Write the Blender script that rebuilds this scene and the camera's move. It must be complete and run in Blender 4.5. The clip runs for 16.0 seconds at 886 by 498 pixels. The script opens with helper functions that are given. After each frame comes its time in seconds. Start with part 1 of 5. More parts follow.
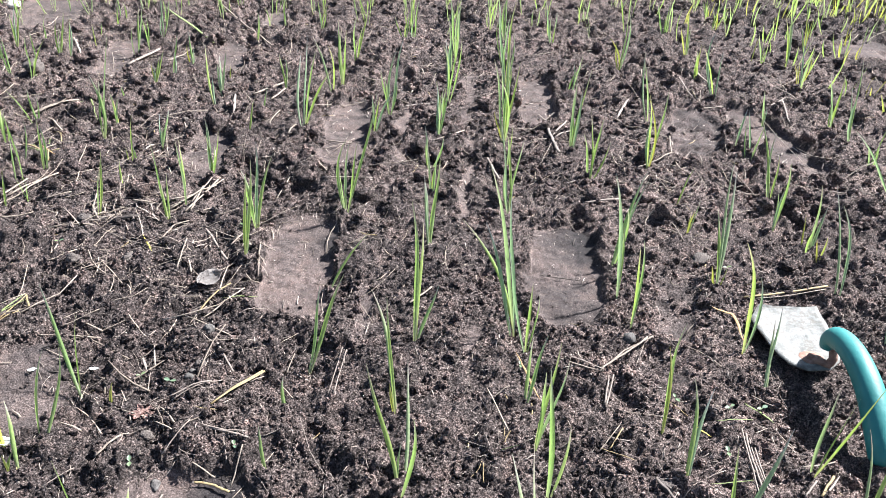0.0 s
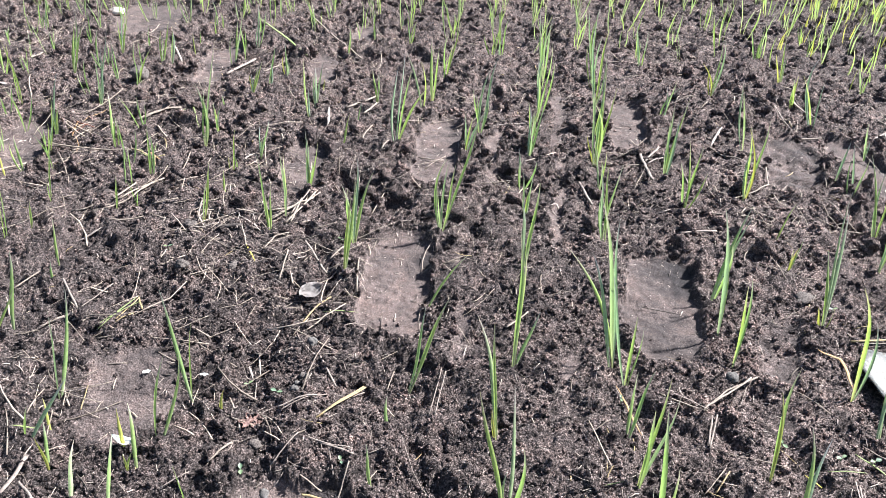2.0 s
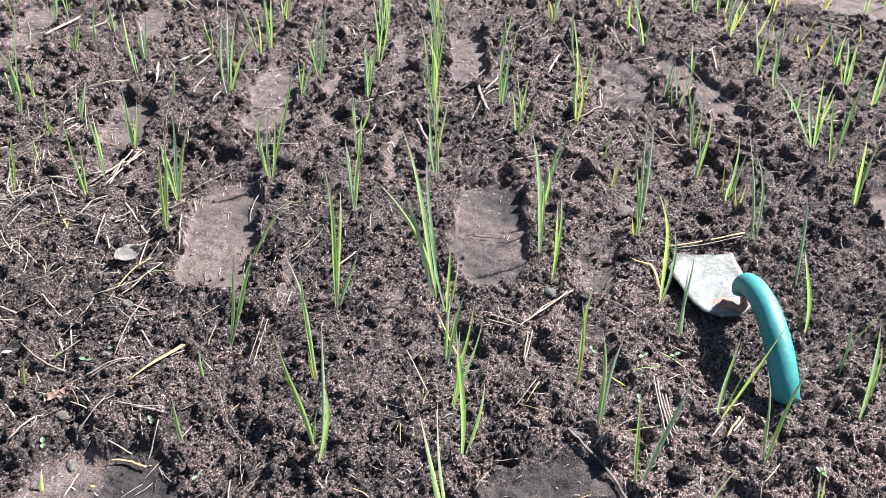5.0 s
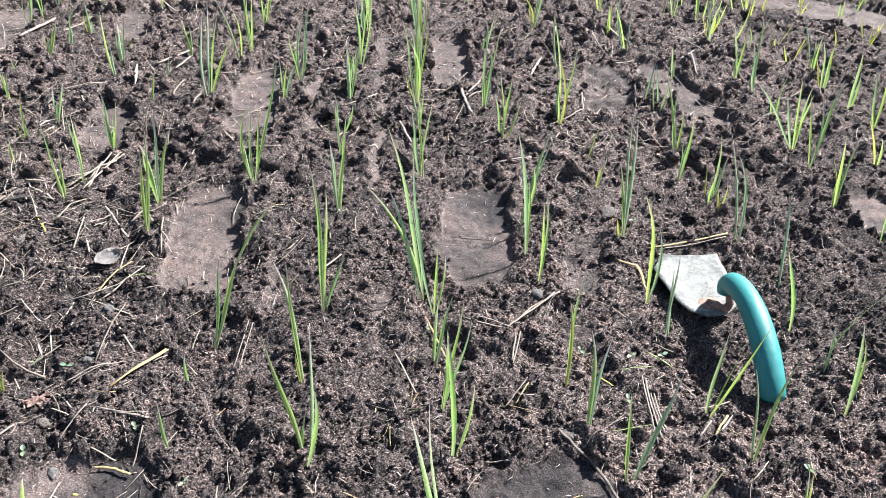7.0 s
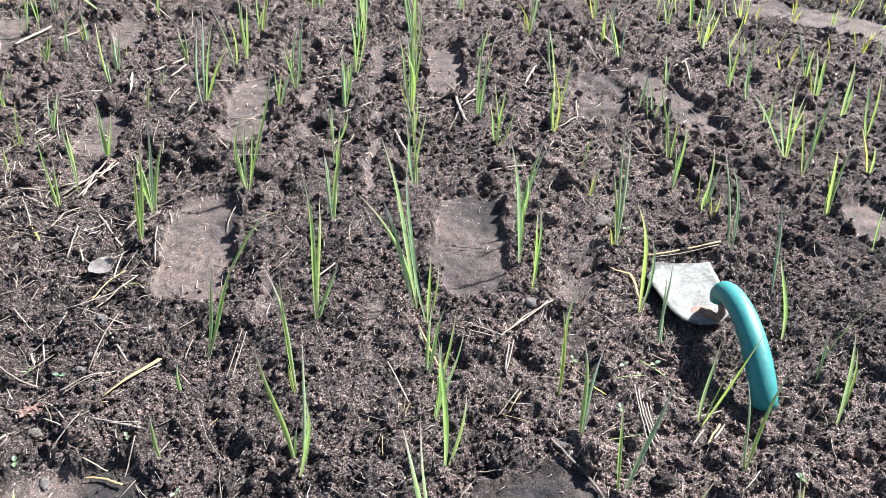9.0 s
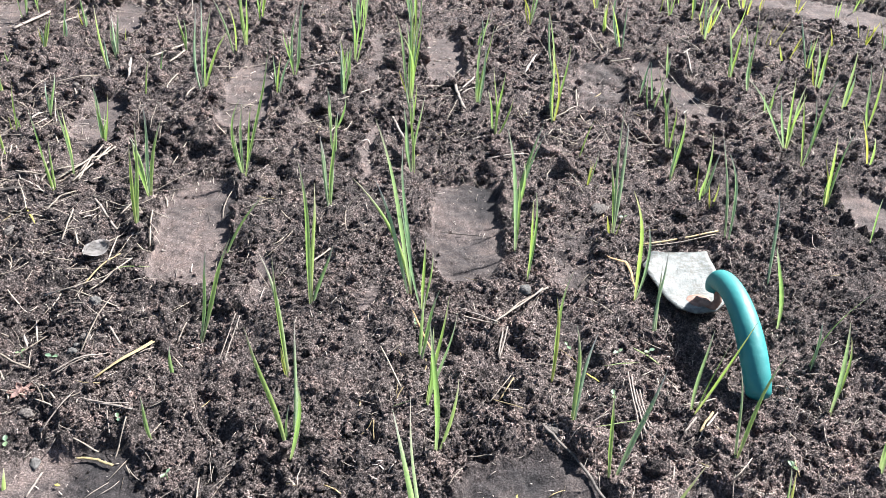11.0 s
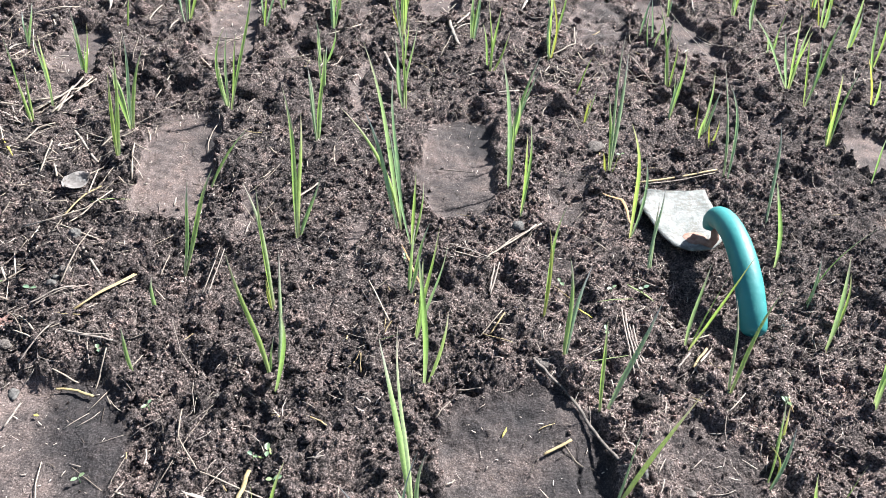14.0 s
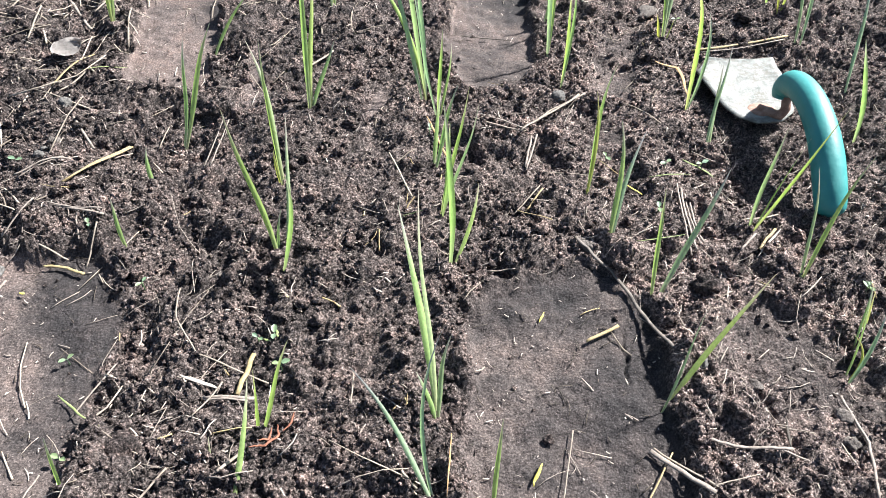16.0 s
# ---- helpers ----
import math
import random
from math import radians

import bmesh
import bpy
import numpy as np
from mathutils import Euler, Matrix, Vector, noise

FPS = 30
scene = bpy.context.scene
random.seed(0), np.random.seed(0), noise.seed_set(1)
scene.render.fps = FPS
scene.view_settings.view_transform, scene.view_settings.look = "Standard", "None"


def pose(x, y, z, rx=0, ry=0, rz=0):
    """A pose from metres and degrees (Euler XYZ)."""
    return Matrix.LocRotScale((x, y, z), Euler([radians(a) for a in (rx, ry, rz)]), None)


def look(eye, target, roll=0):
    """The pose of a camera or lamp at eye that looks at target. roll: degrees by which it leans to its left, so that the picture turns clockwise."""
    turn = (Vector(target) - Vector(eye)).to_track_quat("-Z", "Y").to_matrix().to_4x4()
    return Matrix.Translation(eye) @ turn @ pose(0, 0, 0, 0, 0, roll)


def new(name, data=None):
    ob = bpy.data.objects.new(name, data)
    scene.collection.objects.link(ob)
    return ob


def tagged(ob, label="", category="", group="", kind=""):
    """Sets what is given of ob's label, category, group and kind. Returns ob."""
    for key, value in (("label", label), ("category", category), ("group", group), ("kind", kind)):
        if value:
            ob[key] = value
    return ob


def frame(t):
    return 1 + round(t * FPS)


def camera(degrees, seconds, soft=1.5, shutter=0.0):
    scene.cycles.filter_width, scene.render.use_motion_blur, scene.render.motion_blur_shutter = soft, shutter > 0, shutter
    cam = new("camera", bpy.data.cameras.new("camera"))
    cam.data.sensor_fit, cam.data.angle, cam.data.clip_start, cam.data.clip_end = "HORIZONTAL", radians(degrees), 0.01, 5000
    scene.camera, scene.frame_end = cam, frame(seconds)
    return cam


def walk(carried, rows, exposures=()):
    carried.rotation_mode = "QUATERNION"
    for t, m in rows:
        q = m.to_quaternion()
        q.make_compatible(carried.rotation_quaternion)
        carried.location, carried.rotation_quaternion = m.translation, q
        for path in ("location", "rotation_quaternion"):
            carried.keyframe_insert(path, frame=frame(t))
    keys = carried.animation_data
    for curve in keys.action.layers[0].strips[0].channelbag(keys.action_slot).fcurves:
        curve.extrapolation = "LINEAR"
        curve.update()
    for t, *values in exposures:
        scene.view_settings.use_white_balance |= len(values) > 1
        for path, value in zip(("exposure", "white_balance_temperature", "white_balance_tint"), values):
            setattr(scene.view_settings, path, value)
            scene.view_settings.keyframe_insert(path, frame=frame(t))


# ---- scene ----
cam = camera(63.31, 16.0, soft=0.55)
PATH = [
    (0, (0.0203, 0.0237, 0.5254), (-0.0154, 1.7063, -0.5552), 1.50),
    (0.5, (0.0051, 0.0213, 0.5301), (-0.0801, 1.7060, -0.5443), 1.69),
    (1, (-0.0151, 0.0239, 0.5431), (-0.1431, 1.7110, -0.5235), 1.88),
    (1.5, (-0.0290, 0.0235, 0.5419), (-0.1911, 1.7102, -0.5205), 1.88),
    (2, (-0.0370, 0.0239, 0.5424), (-0.2235, 1.7076, -0.5208), 1.78),
    (2.5, (-0.0430, 0.0252, 0.5423), (-0.2399, 1.7044, -0.5261), 1.55),
    (3, (-0.0476, 0.0256, 0.5415), (-0.2302, 1.6996, -0.5375), 1.22),
    (3.5, (-0.0218, 0.0265, 0.5394), (-0.1601, 1.6917, -0.5596), 0.88),
    (4, (0.0275, 0.0278, 0.5349), (-0.0406, 1.6787, -0.5921), 0.64),
    (4.5, (0.0618, 0.0245, 0.5277), (0.0647, 1.6583, -0.6259), 0.58),
    (5, (0.0731, 0.0260, 0.5279), (0.1354, 1.6473, -0.6414), 0.80),
    (5.2, (0.0728, 0.0285, 0.5319), (0.1543, 1.6435, -0.6451), 1.08),
    (7.5, (0.0624, 0.0269, 0.5215), (0.1858, 1.6563, -0.6317), 1.70),
    (8, (0.0645, 0.0267, 0.5226), (0.1891, 1.6581, -0.6277), 1.66),
    (8.5, (0.0671, 0.0279, 0.5271), (0.1955, 1.6629, -0.6176), 1.66),
    (10.8, (0.0739, 0.0267, 0.5199), (0.1968, 1.6568, -0.6324), 2.19),
    (11, (0.0765, 0.0251, 0.5185), (0.1999, 1.6494, -0.6419), 2.24),
    (11.5, (0.0787, 0.0228, 0.5167), (0.2079, 1.6376, -0.6563), 2.45),
    (12, (0.0830, 0.0233, 0.5158), (0.2191, 1.6311, -0.6660), 2.63),
    (12.5, (0.0864, 0.0235, 0.5176), (0.2315, 1.6249, -0.6718), 2.93),
    (13, (0.0863, 0.0235, 0.5153), (0.2344, 1.6155, -0.6863), 3.10),
    (13.5, (0.0844, 0.0266, 0.5045), (0.2328, 1.6005, -0.7206), 3.29),
    (14, (0.0823, 0.0291, 0.4877), (0.2196, 1.5763, -0.7722), 3.14),
    (14.5, (0.0836, 0.0344, 0.4745), (0.2037, 1.5517, -0.8229), 2.82),
    (15, (0.0860, 0.0442, 0.4552), (0.1882, 1.5226, -0.8879), 2.48),
    (15.5, (0.0863, 0.0552, 0.4352), (0.1658, 1.4928, -0.9530), 2.00),
    (16, (0.0876, 0.0634, 0.4058), (0.1428, 1.4556, -1.0291), 1.48),
]
# seconds, stops, kelvin, tint
EXPOSURES = [(0, 1.88, 6100, 8), (3.5, 1.89, 6050, 9.5), (5, 1.88, 6060, 7.5), (8, 1.87, 6060, 5.5), (14, 1.89, 6090, 5), (16, 1.95, 6230, 4.5)]
walk(cam, [(t, look(eye, target, roll)) for t, eye, target, roll in PATH], EXPOSURES)

# ---- sky and sun ----
SUN_TURN, SUN_HEIGHT = 33.0, 44.0          # degrees from +x towards +y, and above the ground
world = bpy.data.worlds.new("sky")
scene.world = world
world.use_nodes = True
sky = world.node_tree.nodes.new("ShaderNodeTexSky")
sky.sky_type, sky.sun_disc = "NISHITA", False
sky.sun_elevation, sky.sun_rotation = radians(SUN_HEIGHT), radians(90 - SUN_TURN)
sky.air_density, sky.dust_density, sky.ozone_density = 1.0, 1.2, 1.0
world.node_tree.links.new(sky.outputs[0], world.node_tree.nodes["Background"].inputs[0])
world.node_tree.nodes["Background"].inputs[1].default_value = 0.043
sun_data = bpy.data.lights.new("sun", "SUN")
sun_data.energy, sun_data.angle, sun_data.color = 5.0, radians(2.5), (1.0, 0.985, 0.96)
sun = new("sun", sun_data)
away = Vector((math.cos(radians(SUN_TURN)) * math.cos(radians(SUN_HEIGHT)), math.sin(radians(SUN_TURN)) * math.cos(radians(SUN_HEIGHT)), math.sin(radians(SUN_HEIGHT))))
sun.matrix_world = look(away * 20, (0, 0, 0))


# ---- materials ----
def material(name, rough=0.9, gloss=0.3):
    mat = bpy.data.materials.new(name)
    mat.use_nodes = True
    nodes, links = mat.node_tree.nodes, mat.node_tree.links
    bsdf = nodes["Principled BSDF"]
    bsdf.inputs["Roughness"].default_value = rough
    bsdf.inputs["Specular IOR Level"].default_value = gloss
    return mat, nodes, links, bsdf


def grain(nodes, links, scale, detail=4.0, rough=0.6, stretch=None):
    tex = nodes.new("ShaderNodeTexNoise")
    tex.inputs["Scale"].default_value, tex.inputs["Detail"].default_value, tex.inputs["Roughness"].default_value = scale, detail, rough
    where = nodes.new("ShaderNodeTexCoord").outputs["Object"]
    if stretch:
        mapping = nodes.new("ShaderNodeMapping")
        mapping.inputs["Scale"].default_value = stretch
        links.new(where, mapping.inputs["Vector"])
        where = mapping.outputs["Vector"]
    links.new(where, tex.inputs["Vector"])
    return tex.outputs["Fac"]


def ramp(nodes, links, source, *stops):
    node = nodes.new("ShaderNodeValToRGB")
    while len(node.color_ramp.elements) < len(stops):
        node.color_ramp.elements.new(0.5)
    for element, (at, colour) in zip(node.color_ramp.elements, stops):
        element.position, element.color = at, (*colour, 1)
    links.new(source, node.inputs["Fac"])
    return node.outputs["Color"]


def mix(nodes, links, factor, a, b, blend="MIX"):
    node = nodes.new("ShaderNodeMix")
    node.data_type, node.blend_type = "RGBA", blend
    for socket, value in ((node.inputs["Factor"], factor), (node.inputs["A"], a), (node.inputs["B"], b)):
        if isinstance(value, bpy.types.NodeSocket):
            links.new(value, socket)
        else:
            socket.default_value = value if isinstance(value, float) else (*value, 1)
    return node.outputs["Result"]


def bump(nodes, links, bsdf, height, distance, strength=1.0, under=None):
    node = nodes.new("ShaderNodeBump")
    node.inputs["Distance"].default_value, node.inputs["Strength"].default_value = distance, strength
    links.new(height, node.inputs["Height"])
    if under:
        links.new(under, node.inputs["Normal"])
    links.new(node.outputs["Normal"], bsdf.inputs["Normal"])
    return node.outputs["Normal"]


def attribute(nodes, name, kind="GEOMETRY"):
    node = nodes.new("ShaderNodeAttribute")
    node.attribute_name, node.attribute_type = name, kind
    return node.outputs["Fac"]


def granules(nodes, links, scale):
    """Small round grains with dark gaps between them."""
    tex = nodes.new("ShaderNodeTexVoronoi")
    tex.feature, tex.inputs["Scale"].default_value, tex.inputs["Randomness"].default_value = "SMOOTH_F1", scale, 1.0
    tex.inputs["Smoothness"].default_value, tex.inputs["Detail"].default_value = 0.15, 1.5
    links.new(nodes.new("ShaderNodeTexCoord").outputs["Object"], tex.inputs["Vector"])
    flip = nodes.new("ShaderNodeMath")
    flip.operation = "SUBTRACT"
    flip.inputs[0].default_value = 1.0
    links.new(tex.outputs["Distance"], flip.inputs[1])
    return flip.outputs[0]


def soil_colour(nodes, links):
    fine = ramp(nodes, links, grain(nodes, links, 560, 2, 0.7), (0.35, (0.027, 0.0212, 0.0196)), (0.47, (0.080, 0.0640, 0.0600)), (0.56, (0.165, 0.135, 0.127)), (0.67, (0.30, 0.254, 0.240)))
    clods = ramp(nodes, links, grain(nodes, links, 210, 4, 0.7), (0.36, (0.40, 0.39, 0.39)), (0.50, (0.94, 0.93, 0.93)), (0.63, (1.62, 1.56, 1.52)))
    broad = ramp(nodes, links, grain(nodes, links, 30, 5, 0.65), (0.33, (0.56, 0.55, 0.56)), (0.50, (0.98, 0.95, 0.95)), (0.67, (1.44, 1.31, 1.26)))
    # dry tone of loose soil, with one sunlit rim painted in
    dusty = ramp(nodes, links, attribute(nodes, "dry"), (0.0, (0.62, 0.61, 0.61)), (0.5, (1.0, 1.0, 1.0)), (1.0, (1.75, 1.70, 1.66)))
    soil = mix(nodes, links, 1.0, mix(nodes, links, 1.0, fine, clods, "MULTIPLY"), broad, "MULTIPLY")
    return mix(nodes, links, 1.0, soil, dusty, "MULTIPLY")


def soil_relief(nodes, links, bsdf, share=1.0):
    first = bump(nodes, links, bsdf, granules(nodes, links, 420), 0.0050, share)
    second = bump(nodes, links, bsdf, grain(nodes, links, 620, 3, 0.65), 0.0050, share, first)
    bump(nodes, links, bsdf, grain(nodes, links, 1500, 2, 0.6), 0.0012, share, second)


def make_soil():
    mat, nodes, links, bsdf = material("crumbly_soil", 0.95, 0.25)
    crumbs = soil_colour(nodes, links)
    flat_fine = ramp(nodes, links, grain(nodes, links, 640, 3, 0.75), (0.33, (0.030, 0.0255, 0.0250)), (0.45, (0.068, 0.0575, 0.0560)), (0.58, (0.114, 0.097, 0.0945)), (0.70, (0.26, 0.228, 0.222)))
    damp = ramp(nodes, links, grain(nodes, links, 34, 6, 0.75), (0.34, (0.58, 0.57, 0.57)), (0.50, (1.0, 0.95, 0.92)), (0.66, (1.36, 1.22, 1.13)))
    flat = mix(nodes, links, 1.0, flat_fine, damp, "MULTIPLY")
    # the bluish dark end colours in the rim's shade along with damp
    wet_shade = ramp(nodes, links, attribute(nodes, "dry"), (0.0, (0.36, 0.365, 0.385)), (0.4, (0.74, 0.715, 0.71)), (1.0, (1.26, 1.17, 1.13)))
    flat = mix(nodes, links, 1.0, flat, wet_shade, "MULTIPLY")
    worn = attribute(nodes, "pressed")
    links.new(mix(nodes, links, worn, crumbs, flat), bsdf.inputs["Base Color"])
    soil_relief(nodes, links, bsdf)
    for node, least in zip([n for n in nodes if n.type == "BUMP"], (0.06, 0.45, 0.15)):
        less = nodes.new("ShaderNodeMapRange")
        less.inputs["To Min"].default_value, less.inputs["To Max"].default_value = 1.0, least
        links.new(worn, less.inputs["Value"])
        links.new(less.outputs[0], node.inputs["Strength"])
    return mat


def make_crumb():
    mat, nodes, links, bsdf = material("soil_crumb", 0.95, 0.25)
    island = nodes.new("ShaderNodeNewGeometry").outputs["Random Per Island"]
    tint = ramp(nodes, links, island, (0.0, (0.78, 0.76, 0.76)), (0.6, (1.05, 1.02, 1.02)), (0.93, (1.25, 1.20, 1.18)), (1.0, (1.6, 1.52, 1.48)))
    links.new(mix(nodes, links, 1.0, soil_colour(nodes, links), tint, "MULTIPLY"), bsdf.inputs["Base Color"])
    soil_relief(nodes, links, bsdf, 0.9)
    return mat


def make_leaf(name, low, middle, tip, glow, through_light=0.45):
    """A thin living blade: paler sheath, coloured middle, drying tip, and light that passes through."""
    mat, nodes, links, bsdf = material(name, 0.42, 0.45)
    along = attribute(nodes, "along")
    body = ramp(nodes, links, along, (0.0, low), (0.14, tuple(0.5 * (a + b) for a, b in zip(low, middle))), (0.3, middle), (0.66, middle), (0.90, tip), (1.0, tip))
    veins = ramp(nodes, links, grain(nodes, links, 500, 3, 0.6, (1, 1, 0.06)), (0.3, (0.78, 0.8, 0.78)), (0.7, (1.18, 1.14, 1.1)))
    one = nodes.new("ShaderNodeObjectInfo").outputs["Random"]
    tint = ramp(nodes, links, one, (0.0, (0.88, 0.93, 1.05)), (0.5, (1.03, 1.0, 0.97)), (1.0, (1.14, 1.04, 0.88)))
    colour = mix(nodes, links, 1.0, mix(nodes, links, 1.0, body, veins, "MULTIPLY"), tint, "MULTIPLY")
    links.new(colour, bsdf.inputs["Base Color"])
    bump(nodes, links, bsdf, grain(nodes, links, 900, 2, 0.5, (1, 1, 0.05)), 0.0003, 0.6)
    shine = nodes.new("ShaderNodeBsdfTranslucent")
    links.new(mix(nodes, links, 1.0, colour, glow, "MULTIPLY"), shine.inputs["Color"])
    both = nodes.new("ShaderNodeMixShader")
    both.inputs[0].default_value = through_light
    links.new(bsdf.outputs[0], both.inputs[1])
    links.new(shine.outputs[0], both.inputs[2])
    links.new(both.outputs[0], nodes["Material Output"].inputs["Surface"])
    return mat


def make_straw(name, dark, light):
    mat, nodes, links, bsdf = material(name, 0.7, 0.35)
    fibre = ramp(nodes, links, grain(nodes, links, 300, 4, 0.7), (0.3, dark), (0.7, light))
    island = nodes.new("ShaderNodeNewGeometry").outputs["Random Per Island"]
    tint = ramp(nodes, links, island, (0.0, (0.40, 0.37, 0.35)), (0.5, (0.88, 0.84, 0.81)), (1.0, (1.32, 1.26, 1.19)))
    links.new(mix(nodes, links, 1.0, fibre, tint, "MULTIPLY"), bsdf.inputs["Base Color"])
    bump(nodes, links, bsdf, grain(nodes, links, 900, 3, 0.6), 0.0005, 0.7)
    return mat


def make_plain(name, dark, light, scale, rough=0.8, gloss=0.3, relief=0.0008):
    mat, nodes, links, bsdf = material(name, rough, gloss)
    links.new(ramp(nodes, links, grain(nodes, links, scale, 5, 0.65), (0.32, dark), (0.68, light)), bsdf.inputs["Base Color"])
    bump(nodes, links, bsdf, grain(nodes, links, scale * 2.3, 4, 0.65), relief, 0.7)
    return mat


def make_blade_metal():
    """Old pale-coated sheet steel, caked with thin dry soil and rusted in spots."""
    mat, nodes, links, bsdf = material("caked_pale_metal", 0.55, 0.4)
    pale = ramp(nodes, links, grain(nodes, links, 90, 6, 0.7), (0.38, (0.085, 0.083, 0.076)), (0.5, (0.17, 0.168, 0.158)), (0.6, (0.245, 0.243, 0.232)))
    dirt = ramp(nodes, links, grain(nodes, links, 160, 8, 0.75), (0.44, (0, 0, 0)), (0.56, (1, 1, 1)))
    patch = ramp(nodes, links, grain(nodes, links, 26, 4, 0.6), (0.36, (0.2, 0.2, 0.2)), (0.54, (0.95, 0.95, 0.95)))
    amount = mix(nodes, links, 1.0, dirt, patch, "MULTIPLY")
    colour = mix(nodes, links, amount, pale, (0.115, 0.10, 0.085))
    links.new(colour, bsdf.inputs["Base Color"])
    bump(nodes, links, bsdf, grain(nodes, links, 240, 6, 0.7), 0.0012, 0.7)
    return mat


def make_handle():
    """Worn turquoise paint with faint scuffs and a little dust."""
    mat, nodes, links, bsdf = material("turquoise_paint", 0.38, 0.5)
    base = ramp(nodes, links, grain(nodes, links, 30, 5, 0.6), (0.3, (0.020, 0.165, 0.160)), (0.7, (0.042, 0.232, 0.222)))
    scuff = ramp(nodes, links, grain(nodes, links, 200, 8, 0.8), (0.60, (0, 0, 0)), (0.74, (0.55, 0.55, 0.55)))
    links.new(mix(nodes, links, scuff, base, (0.20, 0.38, 0.38)), bsdf.inputs["Base Color"])
    links.new(ramp(nodes, links, grain(nodes, links, 120, 5, 0.7), (0.3, (0.42, 0.42, 0.42)), (0.7, (0.65, 0.65, 0.65))), bsdf.inputs["Roughness"])
    bump(nodes, links, bsdf, grain(nodes, links, 170, 5, 0.6), 0.0006, 0.5)
    return mat


SOIL, CRUMB = make_soil(), make_crumb()
LEAVES = {
    "g": make_leaf("green_blade", (0.40, 0.39, 0.28), (0.34, 0.46, 0.17), (0.41, 0.40, 0.32), (1.22, 1.32, 0.85), 0.44),
    "b": make_leaf("bluish_blade", (0.38, 0.39, 0.28), (0.32, 0.42, 0.255), (0.36, 0.34, 0.34), (1.20, 1.32, 0.90), 0.38),
    "y": make_leaf("yellowish_blade", (0.38, 0.36, 0.19), (0.42, 0.45, 0.13), (0.44, 0.41, 0.20), (1.25, 1.28, 0.80), 0.42),
    "w": make_leaf("weed_leaf", (0.14, 0.18, 0.11), (0.18, 0.25, 0.15), (0.19, 0.26, 0.16), (1.2, 1.3, 0.9), 0.25),
}
STRAWS = {
    "s": make_straw("yellow_straw", (0.30, 0.22, 0.11), (0.50, 0.395, 0.22)),
    "t": make_straw("tan_straw", (0.21, 0.168, 0.135), (0.43, 0.365, 0.31)),
    "g": make_straw("grey_straw", (0.20, 0.16, 0.14), (0.42, 0.36, 0.32)),
    "p": make_straw("pale_chip", (0.34, 0.285, 0.25), (0.56, 0.49, 0.445)),
    "d": make_straw("dark_stalk", (0.03, 0.024, 0.02), (0.09, 0.07, 0.055)),
    "o": make_straw("orange_dead_leaf", (0.36, 0.20, 0.09), (0.56, 0.38, 0.20)),
    "n": make_straw("fallen_green_blade", (0.16, 0.24, 0.08), (0.36, 0.40, 0.18)),
    "k": make_straw("soil_caked_root", (0.075, 0.060, 0.054), (0.24, 0.20, 0.178)),
    "r": make_straw("red_brown_stalk", (0.17, 0.062, 0.038), (0.36, 0.15, 0.095)),
    "y": make_straw("yellow_leaf_bit", (0.52, 0.44, 0.07), (0.68, 0.60, 0.16)),
}
STONE = make_plain("grey_stone", (0.062, 0.055, 0.051), (0.165, 0.148, 0.140), 420, 0.85, 0.25, 0.002)
DUSTY = make_plain("dusty_clod", (0.060, 0.048, 0.043), (0.20, 0.168, 0.153), 420, 0.95, 0.2, 0.004)
PALE = make_plain("pale_stone", (0.34, 0.28, 0.24), (0.56, 0.48, 0.42), 120)
DRY_LEAF = make_plain("dry_grey_leaf", (0.22, 0.19, 0.178), (0.38, 0.34, 0.322), 140)
WHITE = make_plain("white_scrap", (0.62, 0.62, 0.60), (0.82, 0.82, 0.80), 90, 0.5)
PINK = make_plain("pinkish_dead_leaf", (0.25, 0.14, 0.12), (0.40, 0.27, 0.235), 200)
METAL, PAINT = make_blade_metal(), make_handle()
RUST = make_plain("rusty_steel", (0.17, 0.085, 0.06), (0.36, 0.22, 0.17), 170, 0.8, 0.4, 0.001)


# ---- noise on plans ----
def hashed(i, j, seed):
    n = (i.astype(np.int64) * 374761393 + j.astype(np.int64) * 668265263 + seed * 974711) & 0x7FFFFFFF
    n = ((n ^ (n >> 13)) * 1274126177) & 0x7FFFFFFF
    n = ((n ^ (n >> 16)) * 668265263) & 0x7FFFFFFF
    return ((n ^ (n >> 15)) & 0xFFFFF) / float(0xFFFFF)


def value_noise(x, y, size, seed):
    u, v = x / size, y / size
    i, j = np.floor(u), np.floor(v)
    a, b = u - i, v - j
    a, b = a * a * (3 - 2 * a), b * b * (3 - 2 * b)
    p, q = hashed(i, j, seed) * (1 - a) + hashed(i + 1, j, seed) * a, hashed(i, j + 1, seed) * (1 - a) + hashed(i + 1, j + 1, seed) * a
    return (p * (1 - b) + q * b) * 2 - 1


def rolling(x, y, size, seed, octaves=4, gain=0.5):
    total, amount = 0.0, 1.0
    for n in range(octaves):
        c, s = math.cos(0.6 + 1.1 * n), math.sin(0.6 + 1.1 * n)
        total = total + amount * value_noise(x * c - y * s, x * s + y * c, size / 2.03 ** n, seed + 17 * n)
        amount *= gain
    return total


